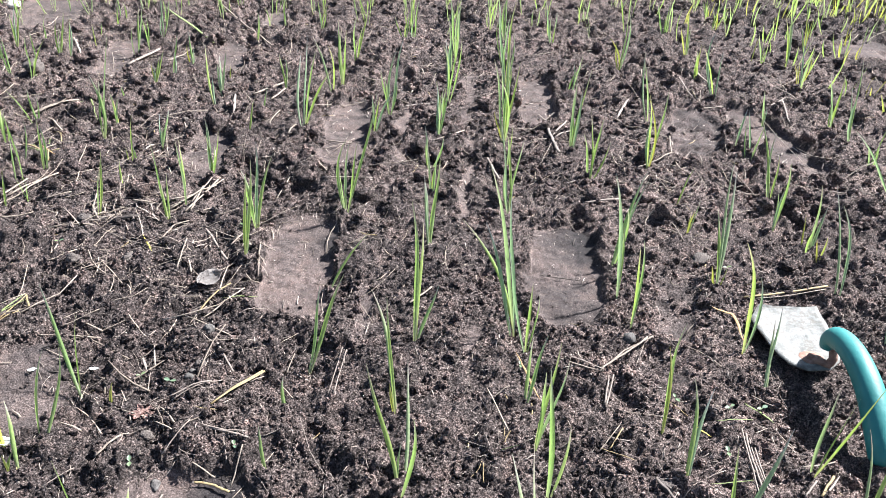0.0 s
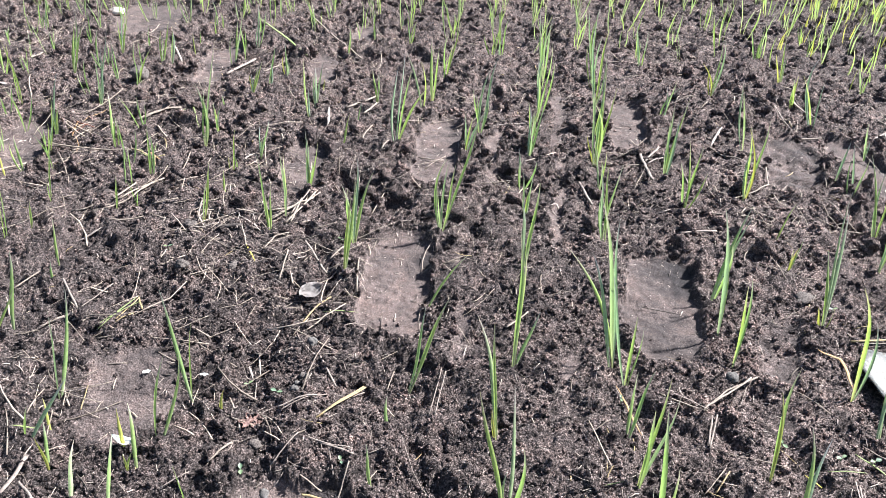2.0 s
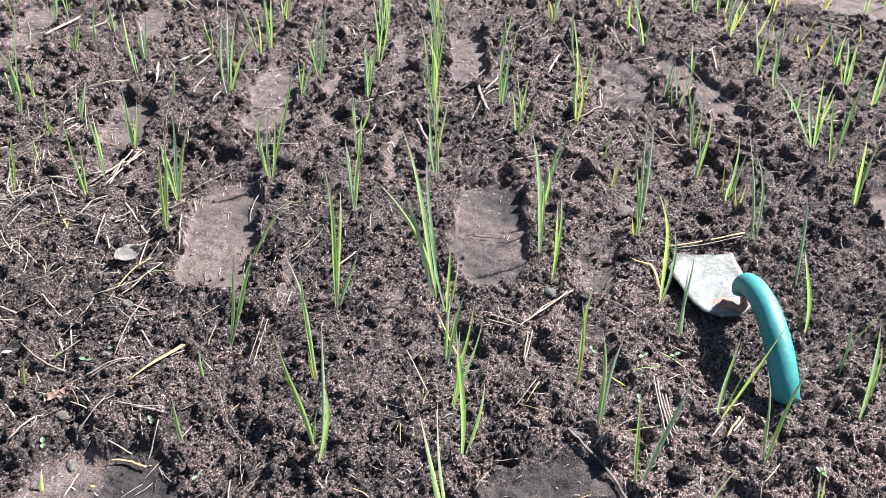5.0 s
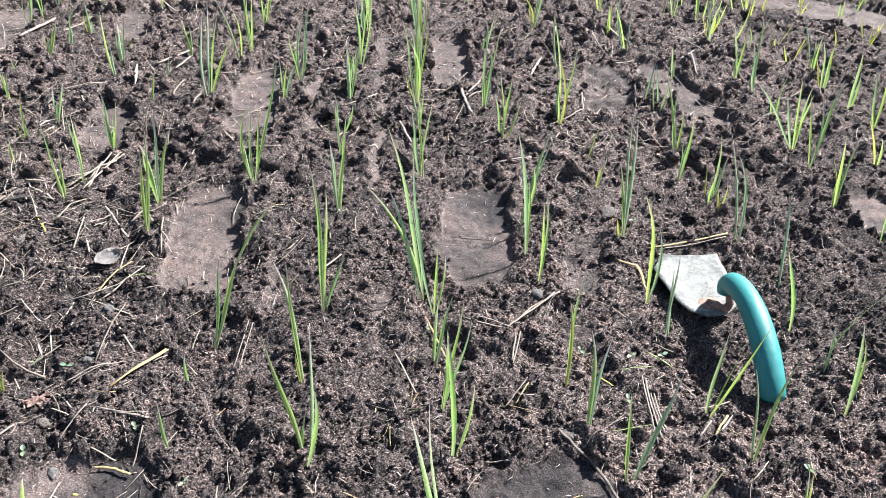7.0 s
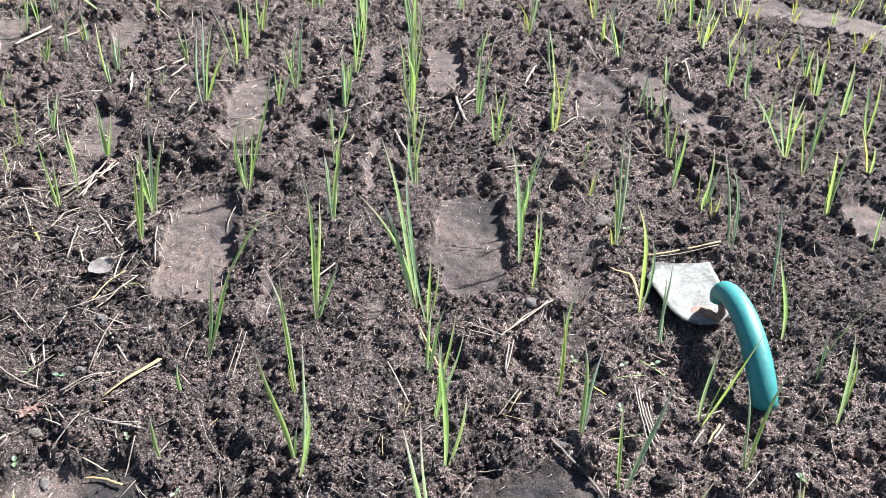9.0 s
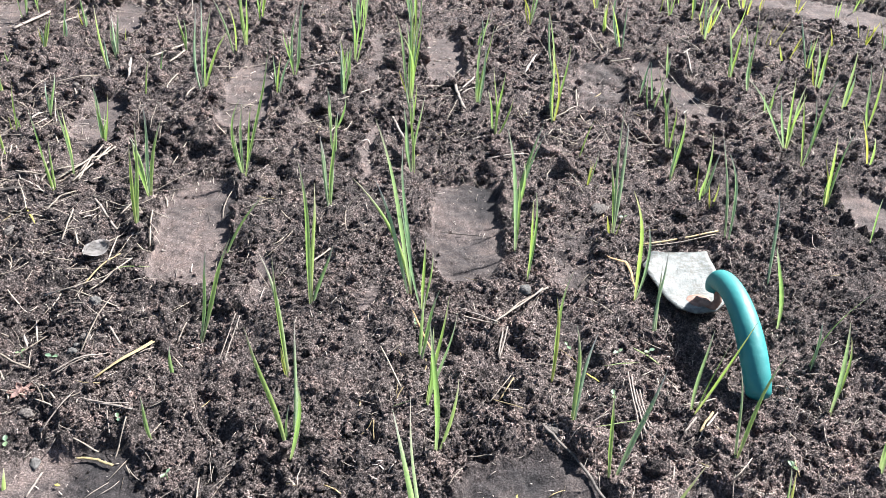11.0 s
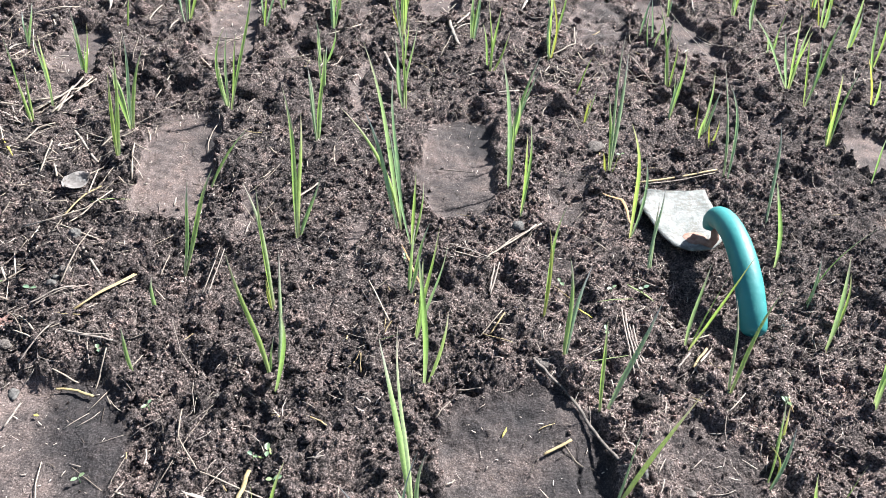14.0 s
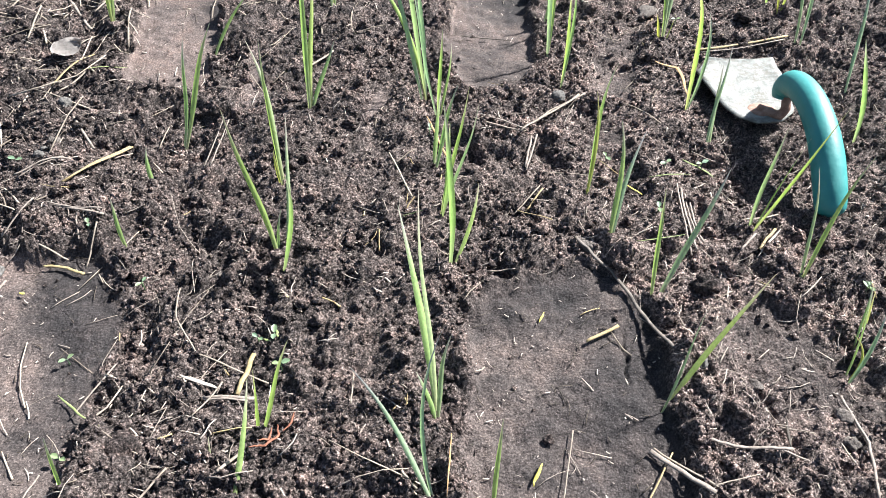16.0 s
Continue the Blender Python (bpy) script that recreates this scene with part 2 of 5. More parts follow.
def lumps(x, y, size, seed, fill=0.8, least=0.30, steep=0.5, floor=0.0):
    """Round-topped lumps of uneven size, 0 to 1 high, about size apart."""
    wx = x + 0.5 * size * rolling(x, y, size * 0.7, seed + 5, 2)
    wy = y + 0.5 * size * rolling(x, y, size * 0.7, seed + 9, 2)
    i, j = np.floor(wx / size), np.floor(wy / size)
    best = np.full_like(x, floor)
    for di in (-1, 0, 1):
        for dj in (-1, 0, 1):
            cx, cy = i + di + hashed(i + di, j + dj, seed + 1), j + dj + hashed(i + di, j + dj, seed + 2)
            radius = least + 0.55 * hashed(i + di, j + dj, seed + 3)
            there = hashed(i + di, j + dj, seed + 4) < fill
            d = 1 - ((wx / size - cx) ** 2 + (wy / size - cy) ** 2) / radius ** 2
            best = np.maximum(best, np.where(there & (d > 0), np.maximum(d, 0) ** steep * (0.55 * radius + 0.3), 0))
    return best


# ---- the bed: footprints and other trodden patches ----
# x, y, length, width, turn (degrees, to the left), depth, how flat it is trodden, how pale (dry, unshaded) its floor is
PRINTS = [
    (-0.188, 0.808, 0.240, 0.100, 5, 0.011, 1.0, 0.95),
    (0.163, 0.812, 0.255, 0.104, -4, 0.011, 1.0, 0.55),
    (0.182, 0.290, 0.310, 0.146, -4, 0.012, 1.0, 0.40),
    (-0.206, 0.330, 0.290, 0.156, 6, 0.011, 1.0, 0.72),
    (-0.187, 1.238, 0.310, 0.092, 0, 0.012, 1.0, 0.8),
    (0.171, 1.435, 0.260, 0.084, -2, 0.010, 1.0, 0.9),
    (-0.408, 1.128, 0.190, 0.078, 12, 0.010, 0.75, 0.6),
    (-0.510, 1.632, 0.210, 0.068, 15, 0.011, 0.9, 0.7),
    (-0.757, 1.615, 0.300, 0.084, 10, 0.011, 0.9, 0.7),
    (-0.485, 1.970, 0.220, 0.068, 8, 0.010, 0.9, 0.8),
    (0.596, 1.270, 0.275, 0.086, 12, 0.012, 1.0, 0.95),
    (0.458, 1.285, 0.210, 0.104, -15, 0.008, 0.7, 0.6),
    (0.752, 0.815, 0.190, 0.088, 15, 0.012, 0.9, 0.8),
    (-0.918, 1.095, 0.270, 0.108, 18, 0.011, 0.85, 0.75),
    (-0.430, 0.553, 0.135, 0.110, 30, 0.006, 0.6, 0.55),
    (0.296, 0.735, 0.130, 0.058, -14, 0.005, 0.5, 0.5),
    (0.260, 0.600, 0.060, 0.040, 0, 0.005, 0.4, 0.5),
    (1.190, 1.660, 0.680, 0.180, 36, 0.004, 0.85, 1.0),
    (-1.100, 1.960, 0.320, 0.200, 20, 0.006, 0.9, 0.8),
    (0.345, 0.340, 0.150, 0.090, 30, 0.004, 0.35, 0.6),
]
# narrow wheel marks of the seed drill between two rows: x, first y, last y, width
WHEEL_MARKS = [(0.034, 0.56, 1.55, 0.020), (-0.088, 0.62, 1.40, 0.016), (0.008, 1.08, 1.28, 0.014), (0.036, 1.35, 1.60, 0.02)]


# a drying crack across one print
CRACK = [(0.232, 0.376), (0.229, 0.366), (0.231, 0.356), (0.227, 0.346), (0.228, 0.334)]

# paler (+) and darker (-) stretches of loose soil, some of them dry: x, y, radius, amount
STRETCHES = [
    # the first stretch paints a sunlit print rim into the soil colour
    (0.262, 0.300, 0.045, 0.35), (-0.20, 0.55, 0.10, 0.12), (-0.52, 0.95, 0.15, 0.15),
    (0.5, 2.1, 0.6, 0.16), (-0.2, 2.6, 0.8, 0.2), (-0.95, 1.6, 0.6, 0.26), (0.55, 1.5, 0.5, 0.14), (0.0, 1.6, 0.5, 0.14), (1.1, 1.4, 0.4, 0.12),
    (0.37, 0.33, 0.16, 0.50), (0.27, 0.43, 0.06, 0.25), (0.34, 0.50, 0.10, 0.15), (0.28, 0.74, 0.14, 0.22), (-0.02, 0.54, 0.13, 0.18), (-0.45, 0.54, 0.15, -0.22),
    (-0.62, 0.92, 0.25, -0.12), (0.02, 0.90, 0.18, 0.05), (0.45, 0.98, 0.28, 0.24), (0.52, 0.48, 0.12, 0.28), (0.22, 0.62, 0.10, 0.2), (0.75, 1.40, 0.40, 0.15), (-0.30, 0.55, 0.15, -0.05),
]


# damp and rim shade painted inside prints (minus pales a spot): x, y, radius, amount
DAMP_SHADE_SPOTS = [(-0.250, 0.440, 0.050, -0.4), (-0.172, 0.425, 0.040, 0.8), (-0.160, 0.375, 0.030, 0.5), (-0.150, 0.310, 0.032, 0.5), (0.185, 0.432, 0.045, 0.5), (-0.150, 0.425, 0.040, 0.6), (-0.145, 0.350, 0.035, 0.4), (-0.140, 0.86, 0.030, 0.5), (0.205, 0.86, 0.035, 0.4)]


def trodden(x, y):
    """How far each place is trodden flat (0 to 1), how deep it lies, how near it is to a print's rim, and how dry and
    unshaded its colour is.
    """
    flat, deep, rim, dry = np.zeros_like(x), np.zeros_like(x), np.zeros_like(x), np.full_like(x, 0.5)
    wx, wy = x + 0.008 * rolling(x, y, 0.05, 71, 4, 0.6), y + 0.008 * rolling(x, y, 0.05, 83, 4, 0.6)
    for n, (px, py, length, width, turn, depth, pale, dry_unshaded) in enumerate(PRINTS):
        c, s = math.cos(radians(turn)), math.sin(radians(turn))
        u, v = ((wx - px) * c + (wy - py) * s) / (width / 2), (-(wx - px) * s + (wy - py) * c) / (length / 2)
        waist = 1 - 0.10 * np.exp(-((v + 0.25) / 0.3) ** 2)
        d = (np.abs(u / waist) ** 3.0 + np.abs(v) ** 3.0) ** (1 / 3.0)
        edge = 0.17 if depth > 0.0095 else 0.28
        inside = np.clip((1.0 + edge * 0.3 - d) / edge, 0, 1)
        inside = inside * inside * (3 - 2 * inside)
        worn = np.clip(0.5 + pale * 0.62 + 0.5 * rolling(x, y, 0.035, 90 + n, 3), 0, 1) if pale < 0.9 else 1.0
        flat = np.maximum(flat, inside * worn * min(1, pale + 0.1))
        # rim shade put into the colour: darker to the right and far end
        dry = np.where(inside > 0.05, np.clip(dry_unshaded - 0.26 * u - 0.10 * v + 0.30 * rolling(x, y, 0.06, 300 + n, 4, 0.6), 0, 1), dry)
        tread = 1 + 0.16 * np.clip(v, -1, 1) * (1 if n % 2 else -1)
        deep = np.maximum(deep, depth * inside * tread)
        if depth > 0.0095:
            rim = np.maximum(rim, np.exp(-((d - 1.14) / 0.11) ** 2))
    loose = np.full_like(x, 0.5) + 0.12 * rolling(x, y, 0.12, 411, 3)
    for px, py, radius, amount in STRETCHES:
        loose = loose + amount * np.exp(-((x - px) ** 2 + (y - py) ** 2) / radius ** 2)
    for px, py, radius, amount in DAMP_SHADE_SPOTS:
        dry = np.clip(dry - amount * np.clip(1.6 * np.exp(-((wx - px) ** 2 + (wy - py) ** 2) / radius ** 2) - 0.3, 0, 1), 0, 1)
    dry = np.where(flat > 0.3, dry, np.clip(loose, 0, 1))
    for mx, y0, y1, width in WHEEL_MARKS:
        on = np.clip((width / 2 - np.abs(wx - mx)) / 0.006 + 0.5, 0, 1) * np.clip((wy - y0) / 0.02, 0, 1) * np.clip((y1 - wy) / 0.02, 0, 1)
        broken = np.clip(0.25 + 1.8 * value_noise(x, y, 0.06, 131), 0, 1)
        flat = np.maximum(flat, 0.95 * on * broken)
        deep = np.maximum(deep, 0.006 * on * broken)
        dry = np.where(on * broken > 0.2, 0.85, dry)
    return flat, deep, rim, dry


def ground(x, y, fine=True):
    """Height of the bed at arrays of places; fine adds the lumps."""
    x, y = np.asarray(x, float), np.asarray(y, float)
    flat, deep, rim, dry = trodden(x, y)
    near = np.clip((3.3 - np.abs(x)) / 0.8, 0, 1) * np.clip((3.7 - y) / 0.8, 0, 1) * np.clip((y + 0.9) / 0.5, 0, 1) * np.clip((1.7 - np.abs(x) / np.clip(0.25 + 0.75 * y, 0.35, 3.2)) / 0.5, 0, 1)
    under = np.exp(-(((x - 0.418) / 0.060) ** 6 + ((y - 0.685) / 0.078) ** 6))
    z = 0.007 * rolling(x, y, 0.23, 3, 2) * near + 0.0035 * rolling(x, y, 0.07, 29, 2) * (1 - flat) * near
    z = z * (1 - 0.9 * under) - 0.011 * under - deep + 0.004 * rim * (1 - flat)
    rough = (1 - 0.97 * flat) * (0.55 + 0.45 * np.clip(0.5 + 0.9 * rolling(x, y, 0.16, 41, 2), 0, 1)) * (1 + 0.35 * rim) * (1 - 0.88 * under) * (1 + 0.45 * np.clip((y - 0.6) / 0.6, 0, 1))
    if fine:
        z = z + rough * near * 1.05 * (0.0140 * lumps(x, y, 0.034, 7, 0.6, 0.34, 0.85, 0.1) + 0.0085 * np.minimum(rolling(x, y, 0.055, 77, 3, 0.6) + 0.2, 0.3) + 0.0028 * rolling(x, y, 0.024, 8, 3, 0.6) + 0.0046 * lumps(x, y, 0.0140, 13, 0.92, 0.42, 0.75, 0.28) + 0.0027 * lumps(x, y, 0.0070, 23, 0.95, 0.44, 0.65, 0.3) + 0.0020 * lumps(x, y, 0.0036, 33, 0.95, 0.42, 0.55, 0.25) + 0.0009 * lumps(x, y, 0.0023, 43, 0.9, 0.42) - 0.0118)
        for (ax, ay), (bx, by) in zip(CRACK, CRACK[1:]):
            k = np.clip(((x - ax) * (bx - ax) + (y - ay) * (by - ay)) / ((bx - ax) ** 2 + (by - ay) ** 2), 0, 1)
            z = z - 0.003 * np.exp(-((x - ax - k * (bx - ax)) ** 2 + (y - ay - k * (by - ay)) ** 2) / 0.0011 ** 2)
        z = z + (1 - flat) * near * 0.0016 * rolling(x, y, 0.0060, 57, 3, 0.7) + flat * (0.0022 * rolling(x, y, 0.035, 61, 5, 0.6) + 0.0010 * lumps(x, y, 0.006, 67, 0.25))
    else:
        z = z + rough * near * -0.002
    return z, flat, rim


def mesh_of(name, verts, faces, mat, smooth=True, **values):
    """A mesh from arrays of places and of equal-sided faces, with point values."""
    me = bpy.data.meshes.new(name)
    verts, faces = np.asarray(verts, np.float32), np.asarray(faces, np.int32)
    sides = faces.shape[1]
    me.vertices.add(len(verts))
    me.vertices.foreach_set("co", verts.ravel())
    me.loops.add(faces.size)
    me.loops.foreach_set("vertex_index", faces.ravel())
    me.polygons.add(len(faces))
    me.polygons.foreach_set("loop_start", np.arange(0, faces.size, sides, dtype=np.int32))
    me.polygons.foreach_set("use_smooth", np.full(len(faces), smooth))
    for key, value in values.items():
        me.attributes.new(key, "FLOAT", "POINT").data.foreach_set("value", np.asarray(value, np.float32))
    me.materials.append(mat)
    me.update(calc_edges=True)
    return me


def steps(start, stop, step, growth, reach):
    """Even steps from start to stop, then growing ones as far as reach."""
    out = list(np.arange(start, stop, step))
    while out[-1] < reach:
        step *= 1 + growth
        out.append(out[-1] + step)
    return out


# columns fan out with the distance, so that near soil is meshed finest
right = steps(0.0, 0.86, 0.0023, 0.06, 1.6) + [1.9, 2.4, 3.2, 5, 9, 20, 60, 200, 800, 2600]
us = np.array([-v for v in reversed(right[1:])] + right)
ahead = steps(0.215, 0.28, 0.00105, 0.0036, 3.0)
behind = [0.215 - v for v in steps(0.003, 0.01, 0.003, 0.07, 0.9)]
ys = np.array([-800, -200, -60, -20, -8, -4, -2, -1.2] + behind[::-1] + ahead + [3.06, 3.2, 3.4, 3.7, 4.2, 5, 7, 10, 20, 60, 200, 800])
gu, gy = np.meshgrid(us, ys)
gx = gu * np.clip(0.25 + 0.75 * gy, 0.35, 3.2)
gz, pressed, _ = ground(gx.ravel(), gy.ravel())
dry_unshaded = trodden(gx.ravel(), gy.ravel())[3]
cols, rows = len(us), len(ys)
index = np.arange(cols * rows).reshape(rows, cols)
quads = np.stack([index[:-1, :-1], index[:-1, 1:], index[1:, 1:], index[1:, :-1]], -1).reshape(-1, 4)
# the last point value also carries the shade painted in prints
soil = new("ground", mesh_of("ground", np.stack([gx.ravel(), gy.ravel(), gz], -1), quads, SOIL, pressed=pressed, dry=dry_unshaded))
tagged(soil, "dark brown crumbly garden soil with pale trodden footprints", "soil", kind="structure")


# ---- crumbs of soil ----
def ball(level):
    bm = bmesh.new()
    bmesh.ops.create_icosphere(bm, subdivisions=level, radius=1)
    v = np.array([p.co[:] for p in bm.verts])
    f = np.array([[p.index for p in face.verts] for face in bm.faces])
    bm.free()
    return v, f


def crumb_shapes(level, count, rng):
    verts, faces = ball(level)
    shapes = []
    for n in range(count):
        off = rng.uniform(-50, 50, 3)
        bulge = np.array([noise.noise(Vector(v * 1.4 + off)) * 0.75 + noise.noise(Vector(v * 3.7 + off)) * 0.8 for v in verts])
        shapes.append(verts * np.maximum(1 + bulge, 0.5)[:, None] * rng.uniform(0.7, 1.15, 3))
    return shapes, faces


def scatter_crumbs(name, label, count, level, x0, x1, y0, y1, r0, r1, seed, power=3.0):
    rng = np.random.default_rng(seed)
    shapes, faces = crumb_shapes(level, 14, rng)
    x, y = rng.uniform(x0, x1, count * 5), y0 + (y1 - y0) * rng.uniform(0, 1, count * 5) ** 1.25
    z, flat, rim = ground(x, y)
    chance = np.maximum((1 - flat) ** 3, 0.02) * (0.35 + 0.65 * np.clip(0.5 + rolling(x, y, 0.05, 201, 3), 0, 1)) * (1 + 0.8 * rim) * 0.8
    keep = np.flatnonzero(rng.uniform(0, 1, len(x)) < chance)[:count]
    all_v, all_f = [], []
    dry = trodden(x[keep], y[keep])[3]
    for n, k in enumerate(keep):
        size = r0 + (r1 - r0) * rng.uniform() ** power
        turn = np.array(Euler(rng.uniform(0, 6.28, 3)).to_matrix())
        all_v.append(shapes[n % len(shapes)] @ turn.T * size + (x[k], y[k], z[k] + size * 0.25))
        all_f.append(faces + n * len(shapes[0]))
    ob = new(name, mesh_of(name, np.concatenate(all_v), np.concatenate(all_f), CRUMB, level > 1, dry=np.repeat(dry, len(shapes[0]))))
    return tagged(ob, label, "soil crumbs", kind="stuff")


scatter_crumbs("soil_crumbs", "small dark brown crumbs of loose garden soil", 3000, 2, -0.62, 0.72, 0.22, 1.15, 0.0015, 0.0062, 1)
scatter_crumbs("soil_crumbs", "dark brown lumps of loose soil lying between seedlings", 2600, 2, -1.9, 1.7, 0.95, 2.9, 0.004, 0.015, 2)
scatter_crumbs("soil_grit", "fine dark grit of crumbled soil", 18000, 1, -0.50, 0.62, 0.22, 0.80, 0.0008, 0.0028, 3, 1.7)
scatter_crumbs("soil_grit", "coarse dark grit of crumbled soil", 10000, 1, -1.2, 1.1, 0.70, 1.7, 0.0014, 0.0044, 4, 1.8)
scatter_crumbs("soil_grit", "coarse dark crumbs further up the bed", 6500, 1, -1.9, 1.7, 1.1, 2.8, 0.0024, 0.0080, 5, 2.0)


# ---- helpers for things ----
def height(x, y, fine=False):
    return float(ground(np.array([x]), np.array([y]), fine)[0][0])


def empty_at(name, x, y, z):
    ob = new(name)
    ob.empty_display_size = 0.01
    ob.location = (x, y, z)
    return ob


def part(name, bm, mat, parent, label="", smooth=True, values=None):
    me = bpy.data.meshes.new(name)
    bm.normal_update()
    bm.to_mesh(me)
    bm.free()
    me.polygons.foreach_set("use_smooth", [smooth] * len(me.polygons))
    for key, value in (values or {}).items():
        me.attributes.new(key, "FLOAT", "POINT").data.foreach_set("value", value)
    me.materials.append(mat)
    ob = new(name, me)
    ob.parent = parent
    return tagged(ob, label)


def bent(p0, p1, p2, t):
    return p0 * (1 - t) ** 2 + p1 * 2 * t * (1 - t) + p2 * t * t


def blade_arrays(base, tip, bow, width, face, twist, segments=11, wave=0.0):
    """A folded, tapering leaf blade: places, faces and the share of its length at each place."""
    side = Vector((math.cos(face), math.sin(face), 0))
    p0, p2 = Vector(base), Vector(tip)
    p1 = (p0 + p2) / 2 + Vector((2 * bow, 0, 0.12 * (p2.z - p0.z)))
    verts, along, faces = [], [], []
    for n in range(segments + 1):
        t = n / segments
        c = bent(p0, p1, p2, t) + side * (wave * math.sin(2 * math.pi * t) * (p2 - p0).length)
        ahead_way = (bent(p0, p1, p2, min(1, t + 0.02)) - bent(p0, p1, p2, max(0, t - 0.02))).normalized()
        across = Matrix.Rotation(twist * t, 3, ahead_way) @ (side - ahead_way * side.dot(ahead_way)).normalized()
        out = ahead_way.cross(across)
        w = width * (0.38 + 0.62 * min(1, t / 0.34)) * (1 - max(0, (t - 0.35) / 0.65) ** 1.7) + 0.00025
        fold = (0.55 - 0.3 * t) * w
        for k in (-1, -0.5, 0, 0.5, 1):
            verts.append(c + across * (k * w / 2) + out * (abs(k) ** 1.4 * fold * 0.5))
            along.append(t)
        if n:
            for k in range(4):
                a = (n - 1) * 5 + k
                faces.append((a, a + 1, a + 6, a + 5))
    return verts, faces, along


made = random.Random(11)


def seedling(x, y, *blades):
    """One young plant; each blade has its tip's offset in mm (x, y, up), its sideways bow in mm and its tone."""
    plant = empty_at("seedling", x, y, height(x, y))
    tallest = max(b[2] for b in blades)
    tones = [b[4] for b in blades]
    what = "bluish green" if tones.count("b") * 2 > len(tones) else "yellowish green" if tones.count("y") * 2 > len(tones) else "fresh green"
    size = "tall" if tallest > 150 else "small" if tallest < 70 else "young"
    count = "single narrow blade" if len(blades) == 1 else "two narrow blades" if len(blades) == 2 else "several narrow blades"
    tagged(plant, f"{size} {what} seedling with {count} in dark soil", "seedling", "seedlings in rows")
    more = []
    if y > 0.8 and tallest > 55:
        for n in range(made.choice((1, 1, 2))):
            k, lean = made.uniform(0.45, 0.95), made.uniform(-0.16, 0.2)
            more.append((tallest * k * lean, tallest * k * made.uniform(0.1, 0.5), tallest * k, made.uniform(-0.08, 0.08) * tallest, made.choice("gbbg")))
    for dx, dy, up, bow, tone in blades + tuple(more):
        start = Vector((made.uniform(-0.002, 0.002), made.uniform(-0.002, 0.002), -0.012))
        tip = Vector((dx, dy, up)) / 1000
        width = (0.0026 + 0.0112 * min(0.16, tip.length)) * made.uniform(0.8, 1.2)
        if tone == "y":
            width *= 0.95
        verts, faces, along = blade_arrays(start, tip, bow / 1000, width, made.uniform(-0.75, 0.75), made.uniform(-0.8, 0.8), 11, made.uniform(-0.014, 0.014))
        bm = bmesh.new()
        vs = [bm.verts.new(v) for v in verts]
        for f in faces:
            bm.faces.new([vs[k] for k in f])
        part("blade", bm, LEAVES[tone], plant, {"b": "bluish blade with a greyish drying tip", "y": "yellowish blade", "g": ""}[tone], values={"along": along})
    return plant


def sprouts(name, label, places, low, high, tones, seed):
    """Many short blades joined into one: a tone for the whole, at the given places."""
    rng = random.Random(seed)
    verts, faces, along = [], [], []
    px, py = np.array([p[0] for p in places]), np.array([p[1] for p in places])
    pz = ground(px, py, False)[0]
    for x, y, z in zip(px, py, pz):
        for n in range(rng.choice((1, 2, 2, 3))):
            h, lean, way = rng.uniform(low, high), rng.uniform(0.03, 0.4), rng.uniform(0, 6.28)
            start = Vector((x + rng.uniform(-0.006, 0.006), y + rng.uniform(-0.006, 0.006), z - 0.008))
            tip = start + Vector((lean * h * math.cos(way), lean * h * math.sin(way), h))
            v, f, a = blade_arrays(start, tip, rng.uniform(-0.1, 0.1) * h, rng.uniform(0.0020, 0.0036), rng.uniform(-1.2, 1.2), rng.uniform(-1, 1), 6)
            faces += [tuple(k + len(verts) for k in q) for q in f]
            verts += v
            along += a
    ob = new(name, mesh_of(name, np.array(verts), np.array(faces), LEAVES[tones], along=along))
    return tagged(ob, label, "seedlings", kind="stuff")


def tube(bm, points, radii, sides=8, flat=1.0):
    """A closed tube along points, with a radius at each; flat squashes it in height."""
    rings = []
    for n, p in enumerate(points):
        way = (points[min(n + 1, len(points) - 1)] - points[max(n - 1, 0)]).normalized()
        a = way.cross(Vector((0, 0, 1)))
        a = a.normalized() if a.length > 1e-4 else Vector((1, 0, 0))
        b = a.cross(way)
        rings.append([bm.verts.new(p + a * math.cos(k * 2 * math.pi / sides) * radii[n] + b * math.sin(k * 2 * math.pi / sides) * radii[n] * flat) for k in range(sides)])
    for lower, upper in zip(rings, rings[1:]):
        for k in range(sides):
            bm.faces.new((lower[k], lower[(k + 1) % sides], upper[(k + 1) % sides], upper[k]))
    bm.faces.new(list(reversed(rings[0])))
    bm.faces.new(rings[-1])


STRAW_NAMES = {
    "s": ("straw", "yellow dry straw lying on the soil", "straw"),
    "t": ("straw", "tan dry straw stalk lying on the soil", "straw"),
    "g": ("twig", "grey weathered stalk lying on the soil", "twig"),
    "p": ("wood_chip", "pale bleached chip of stalk on the soil", "chip"),
    "d": ("twig", "dark rotting stalk lying on the soil", "twig"),
    "o": ("dead_leaf", "orange brown dead leaf strip on the soil", "leaf"),
    "n": ("fallen_blade", "fallen green leaf blade lying on the soil", "leaf"),
    "r": ("dead_leaf", "curled red brown dead leaf on the soil", "leaf"),
    "k": ("root", "brown dead root caked with soil", "root"),
    "y": ("leaf_bit", "bright yellow bit of leaf on the soil", "leaf"),
}


